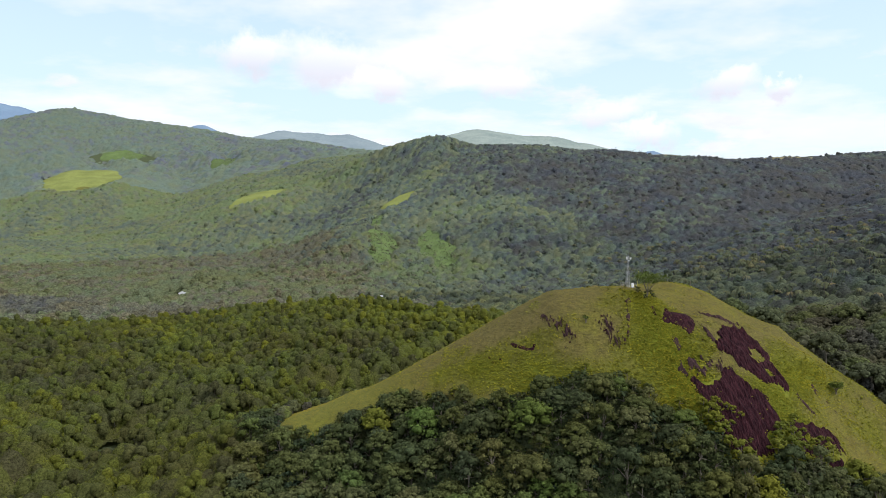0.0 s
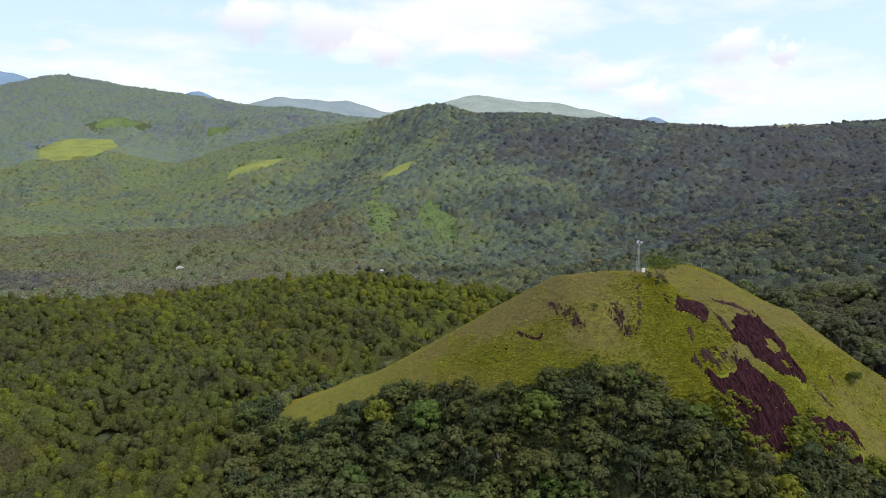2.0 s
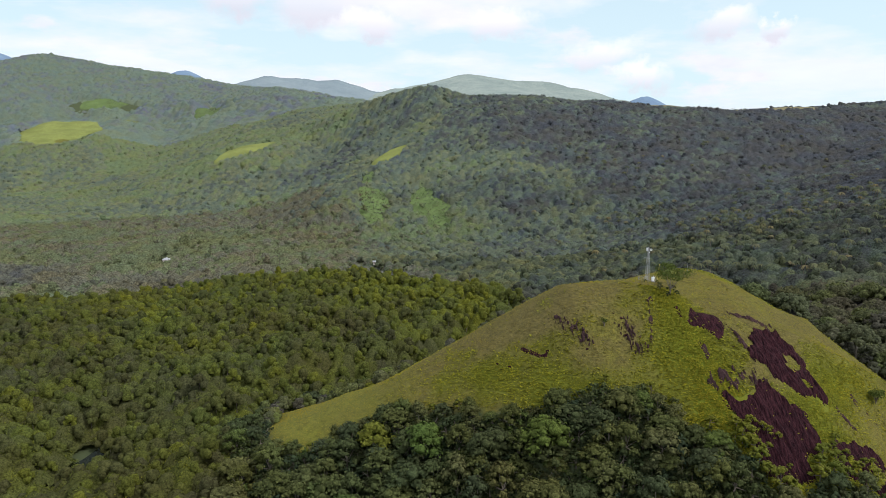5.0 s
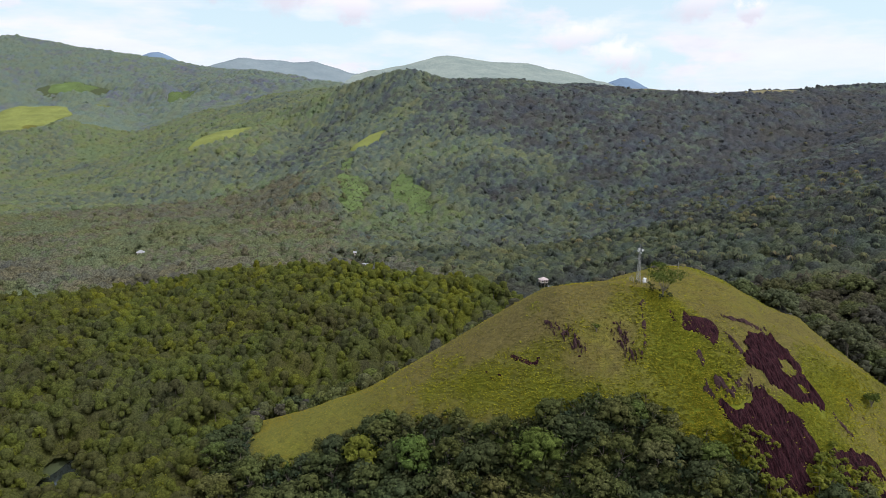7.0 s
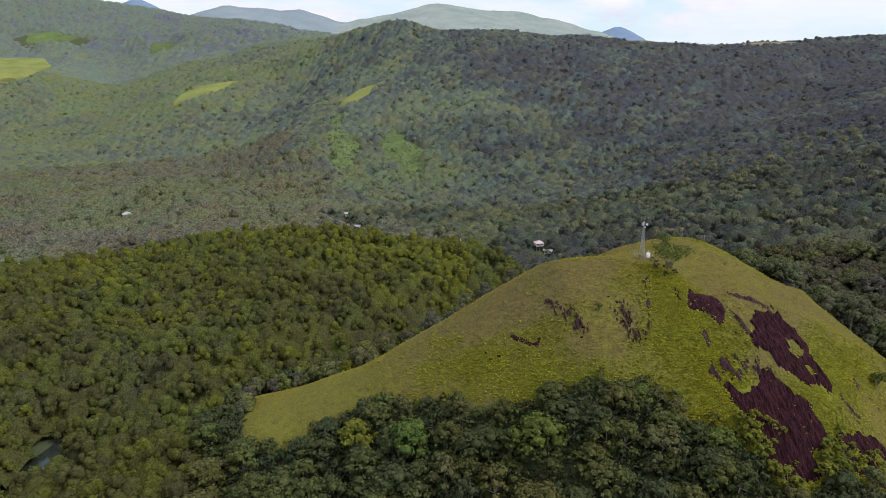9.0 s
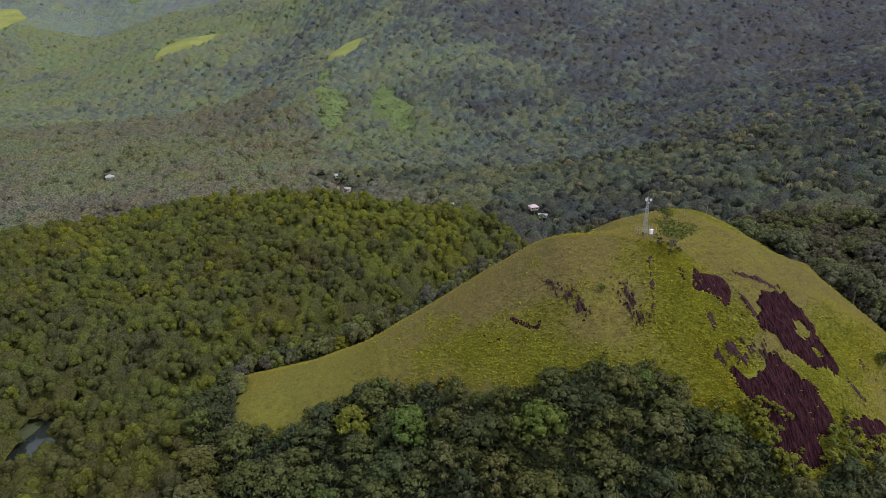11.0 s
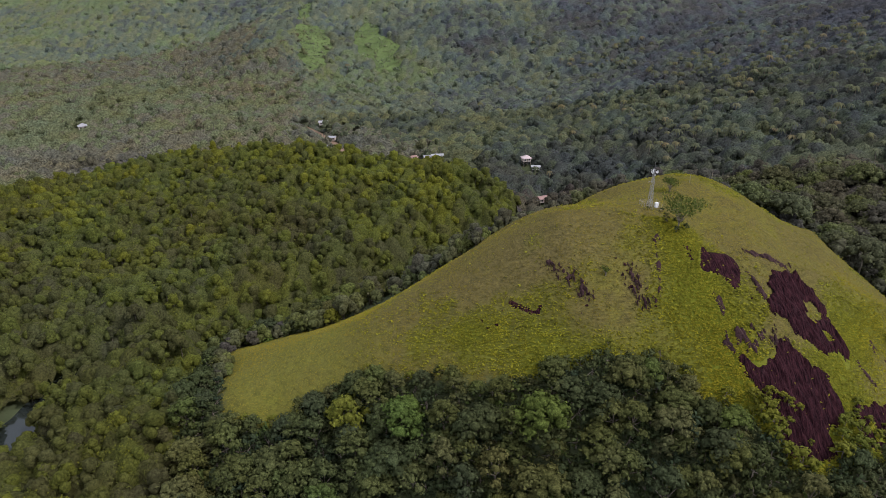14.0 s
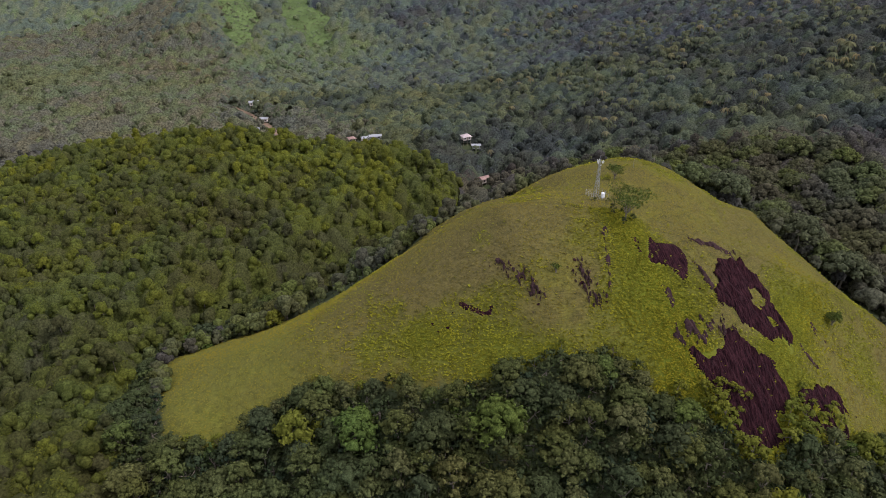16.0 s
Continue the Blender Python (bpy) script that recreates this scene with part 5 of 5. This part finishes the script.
ok = (g > 0) & (lush * np.clip((x + 96) / 30, 0, 1) > rng.random(len(x)) * 0.9 + 0.04)
ok |= (g > 0) & (rng.random(len(x)) < 0.008)
for edge, gaps in BARE[:4]:
    on = inside(x, y, edge) & (rng.random(len(x)) > 0.06)
    for g in gaps:
        on &= ~inside(x, y, g)
    ok &= ~on
x, y = x[ok], y[ok]
ob = scatter("creeper_leaves", whorls, np.column_stack([x, y, height(x, y) + 0.02 + 0.25 * rng.random(len(x)) ** 2]), 0.7 + 0.7 * rng.random(len(x)), np.clip(0.5 * rng.random(len(x)) + 0.9 * (fbm(x, y, 6, 63) - 0.25), 0, 1), [VINE, BARK], rng)
tagged(ob, "broad bright green creeper leaves over the slope", "creepers", kind="stuff")

# ---- radio mast, cabinet, fence and poles ----
STEEL = plain_material("galvanised_steel", (0.36, 0.36, 0.37), 0.5, 0.4, 0.5, 0.15)
WHITE = plain_material("white_paint", (0.80, 0.80, 0.80), 0.45, 0.4, vary=0.06)
OCHRE = plain_material("yellow_paint", (0.55, 0.45, 0.08), 0.6, 0.3, vary=0.15)
WOODEN = plain_material("weathered_wood", (0.30, 0.26, 0.20), 0.9, 0.1, vary=0.3)


def rod(a, b, r0, r1=None, sides=6):
    bm = bmesh.new()
    a, b = Vector(a), Vector(b)
    m = Matrix.Translation((a + b) / 2) @ (b - a).to_track_quat("Z", "Y").to_matrix().to_4x4()
    bmesh.ops.create_cone(bm, cap_ends=True, segments=sides, radius1=r0, radius2=r0 if r1 is None else r1, depth=(b - a).length, matrix=m)
    return bm


def box(size, at=(0, 0, 0), bevel=0.0, turn=0.0):
    bm = bmesh.new()
    bmesh.ops.create_cube(bm, size=1.0)
    bmesh.ops.scale(bm, vec=size, verts=bm.verts)
    if bevel:
        bmesh.ops.bevel(bm, geom=bm.edges[:], offset=bevel, segments=2, affect="EDGES")
    bmesh.ops.transform(bm, matrix=pose(*at, 0, 0, turn), verts=bm.verts)
    return bm


MAST_Z = float(height(0, 0)) - 0.1
mast = thing("radio_mast", "tall grey lattice steel radio mast with white antennas", "mast", pose(0, 0, MAST_Z, 0, 0, 24))
TOP, B0, B1 = 12.0, 0.58, 0.17
corners = [(1, 1), (-1, 1), (-1, -1), (1, -1)]
half = lambda z: B0 + (B1 - B0) * z / TOP
for cx, cy in corners:
    part("leg", rod((cx * B0, cy * B0, 0), (cx * B1, cy * B1, TOP), 0.055, 0.04), mast, mat=STEEL)
levels = [0.05, 1.6, 3.1, 4.5, 5.8, 7.0, 8.1, 9.1, 10.1, 11.0, 11.9]
for z0, z1 in zip(levels, levels[1:]):
    for k in range(4):
        (ax, ay), (bx, by) = corners[k], corners[(k + 1) % 4]
        h0, h1 = half(z0), half(z1)
        part("brace", rod((ax * h0, ay * h0, z0), (bx * h1, by * h1, z1), 0.024, sides=4), mast, mat=STEEL)
        part("brace", rod((bx * h0, by * h0, z0), (ax * h1, ay * h1, z1), 0.024, sides=4), mast, mat=STEEL)
        part("strut", rod((ax * h1, ay * h1, z1), (bx * h1, by * h1, z1), 0.024, sides=4), mast, mat=STEEL)
part("whip_antenna", rod((0, 0, 11.9), (0.05, 0, 14.4), 0.03, 0.015), mast, "thin whip antenna", STEEL)


def dish(r):
    bm = bmesh.new()
    rings = [bm.verts.new((0, 0, 0))]
    loops = []
    for k in range(1, 5):
        q = r * k / 4
        loops.append([bm.verts.new((q * math.cos(a), q * math.sin(a), 0.5 * q * q / r)) for a in np.linspace(0, 2 * math.pi, 20, endpoint=False)])
    for i in range(20):
        j = (i + 1) % 20
        bm.faces.new((rings[0], loops[0][i], loops[0][j]))
        for a, b in zip(loops, loops[1:]):
            bm.faces.new((a[i], b[i], b[j], a[j]))
    ext = bmesh.ops.solidify(bm, geom=bm.faces[:], thickness=0.05)
    for f in bm.faces:
        f.smooth = True
    return bm


for (dx, dy, dz), r, turn, tip in (((0.62, -0.45, 11.3), 0.48, 15, 86), ((-0.05, -0.5, 10.4), 0.24, -10, 84)):
    bm = dish(r)
    bmesh.ops.transform(bm, matrix=pose(dx, dy, dz, tip, 0, turn - 24), verts=bm.verts)
    d = part("dish_antenna", bm, mast, "round white dish antenna", WHITE)
    part("bracket", rod((0, 0, dz), (dx, dy + 0.08, dz), 0.04), d, mat=STEEL)
for dx, dy in ((-0.75, -0.2), (-0.55, 0.5), (0.35, 0.65)):
    pan = part("panel_antenna", box((0.26, 0.14, 1.15), (dx, dy, 11.35), 0.03, math.degrees(math.atan2(dy, dx)) + 90), mast, "white upright panel antenna", WHITE)
    part("bracket", rod((0, 0, 11.3), (dx, dy, 11.3), 0.035), pan, mat=STEEL)
yagi = part("yagi_boom", rod((-0.2, 0, 8.4), (-2.0, -0.1, 8.45), 0.03), mast, "thin side antenna arm", STEEL)
for k in range(5):
    part("yagi_element", rod((-0.7 - 0.3 * k, -0.05, 8.2), (-0.7 - 0.3 * k, -0.05, 8.7), 0.015, sides=4), yagi, mat=STEEL)

cz = float(height(1.7, -1.0))
cab = thing("equipment_cabinet", "small white equipment cabinet beside the mast", "cabinet", pose(1.75, -1.0, cz - 0.05, 0, 0, 14))
part("plinth", box((1.1, 0.9, 0.25), (0, 0, 0.12), 0.02), cab, "grey concrete plinth", plain_material("concrete", (0.33, 0.32, 0.30), 0.9, 0.2))
part("body", box((0.95, 0.75, 1.35), (0, 0, 0.92), 0.04), cab, mat=WHITE)
part("door", box((0.82, 0.04, 1.15), (0, -0.385, 0.92), 0.012), cab, mat=WHITE)
part("roof", box((1.05, 0.86, 0.08), (0, 0, 1.63), 0.02), cab, mat=WHITE)

fence = thing("fence", "low grey wire fence round the mast", "fence", pose(0.3, 0, 0))
sq = [(-2.7, -2.2), (-0.2, -2.5), (2.6, -2.3), (2.7, 0.2), (2.6, 2.4), (0, 2.6), (-2.6, 2.4), (-2.7, 0.1)]
tops = []
for fx, fy in sq:
    z = float(height(fx + 0.3, fy))
    part("post", rod((fx, fy, z - 0.3), (fx + rng.uniform(-0.08, 0.08), fy, z + 1.75), 0.045, sides=6), fence, mat=STEEL)
    tops.append((fx, fy, z))
for (ax, ay, az0), (bx, by, bz0) in zip(tops, tops[1:] + tops[:1]):
    for h in (0.2, 0.55, 0.9, 1.25, 1.6):
        part("wire", rod((ax, ay, az0 + h), (bx, by, bz0 + h), 0.008, sides=4), fence, mat=STEEL)


def pole_at(name, label, px, py, h, r, mat, lean=0.0, cap=True):
    z = float(height(px, py))
    ob = thing(name, label, "pole", pose(px, py, z))
    part("shaft", rod((0, 0, -0.3), (lean, 0, h), r, r * 0.8, 8), ob, mat=mat)
    if cap:
        part("cap", rod((lean, 0, h), (lean * 1.02, 0, h + 0.12), r * 1.3, r * 0.9, 8), ob, mat=mat)


pole_at("pole", "thin yellow pole beside the mast fence", 3.5, -0.4, 6.2, 0.05, OCHRE, 0.45)
pole_at("post", "short pale wooden post on the hilltop", 22.1, 23.3, 3.2, 0.06, STEEL)
pole_at("post", "weathered wooden post on the hill crest", 36.0, 36.0, 3.0, 0.10, WOODEN)

# ---- houses in the valley ----
TIN = plain_material("tin_roof", (0.36, 0.36, 0.37), 0.5, 0.4, 0.2, 0.12, 0.8)
RUST = plain_material("faded_red_roof", (0.30, 0.19, 0.16), 0.7, 0.3, vary=0.25, scale=0.7)
PINK = plain_material("faded_pink_roof", (0.50, 0.40, 0.39), 0.65, 0.3, vary=0.2, scale=0.7)
CREAM = plain_material("cream_wall", (0.56, 0.48, 0.42), 0.85, 0.2, vary=0.15, scale=0.6)
GREYWALL = plain_material("grey_wall", (0.40, 0.40, 0.40), 0.85, 0.2, vary=0.2, scale=0.6)
DARK = plain_material("dark_opening", (0.03, 0.03, 0.03), 0.4, 0.4, vary=0.1)


def roof_mesh(w, d, z, rise, hip, over=0.6):
    """A hipped or gabled roof with real thickness."""
    bm = bmesh.new()
    a, b = w / 2 + over, d / 2 + over
    r = max(0.05, a - b) if hip else a
    base = [bm.verts.new(p) for p in ((-a, -b, z), (a, -b, z), (a, b, z), (-a, b, z))]
    ridge_v = [bm.verts.new((-r, 0, z + rise)), bm.verts.new((r, 0, z + rise))]
    bm.faces.new((base[0], base[1], ridge_v[1], ridge_v[0]))
    bm.faces.new((base[2], base[3], ridge_v[0], ridge_v[1]))
    bm.faces.new((base[1], base[2], ridge_v[1]))
    bm.faces.new((base[3], base[0], ridge_v[0]))
    bm.faces.new(base[::-1])
    bmesh.ops.bevel(bm, geom=bm.edges[:], offset=0.05, segments=1, affect="EDGES")
    return bm


def house(label, px, py, w, d, h, rise, turn, roof, wall, hip=False, stilts=0.0, up=0.0):
    w, d, h, rise = 0.82 * w, 0.85 * d, 0.9 * h, 0.85 * rise
    up = up * 0.55
    z = float(height(px, py)) + up
    ob = thing("house", label, "house", pose(px, py, z, 0, 0, turn))
    part("wall", box((w, d, h), (0, 0, stilts + h / 2), 0.03), ob, mat=wall)
    part("roof", roof_mesh(w, d, stilts + h, rise, hip), ob, mat=roof)
    if stilts or up:
        for sx in (-0.45, 0, 0.45):
            for sy in (-0.42, 0.42):
                part("post", rod((sx * w, sy * d, -1.0 - up), (sx * w, sy * d, stilts), 0.12), ob, mat=WOODEN)
    for sx in (-0.28, 0.28):
        win = part("window", box((1.1, 0.1, 1.0), (sx * w, -d / 2 - 0.03, stilts + h * 0.58), 0.01), ob, mat=DARK)
        part("window_frame", box((1.3, 0.06, 0.1), (sx * w, -d / 2 - 0.07, stilts + h * 0.58 - 0.55), 0.01), win, mat=WHITE)
    part("door", box((0.9, 0.08, 1.95), (0, -d / 2 - 0.02, stilts + 1.0), 0.01), ob, mat=WOODEN)


house("pink-roofed house on stilts above the trees", 5.2, 226, 6.4, 5.6, 2.4, 1.9, 12, PINK, CREAM, True, 2.6, 1.5)
house("low grey shed with a tin roof among trees", 9.8, 216, 6.0, 3.6, 2.3, 0.7, -8, TIN, GREYWALL, up=2.5)
house("long white tin-roofed house among trees", -51.5, 245, 9.0, 4.5, 2.6, 1.0, 4, TIN, GREYWALL, up=7.5)
house("white tin-roofed house among trees", -58.5, 244, 4.6, 4.2, 2.6, 1.0, 10, TIN, CREAM, up=7.5)
house("faded red-roofed house at the edge of the mangroves", -67, 246, 5.2, 4.6, 2.8, 1.3, 20, RUST, CREAM, True, up=7.5)
house("white tin-roofed house beside the dirt track", -140, 364, 8.5, 5.0, 2.8, 1.2, 10, TIN, CREAM, up=5.0)
house("small tin-roofed house beside the dirt track", -129.5, 325, 6.5, 4.4, 2.6, 1.1, -10, TIN, CREAM, up=1.5)
house("small grey-roofed house near the dirt track", -133.5, 299, 6.0, 4.6, 2.6, 1.0, 15, TIN, GREYWALL, up=2.0)
house("pale grey house with a tall roof among palms", -336, 367, 7.5, 6.5, 3.6, 2.4, 25, TIN, CREAM, True, up=2.5)
house("brown tin-roofed house half hidden by trees", 6, 172, 7.5, 5.0, 2.6, 1.3, 20, RUST, CREAM, up=2.5)
house("small white tin-roofed hut among trees", 141, 62, 3.6, 3.0, 2.2, 0.8, 10, TIN, CREAM, up=2.0)
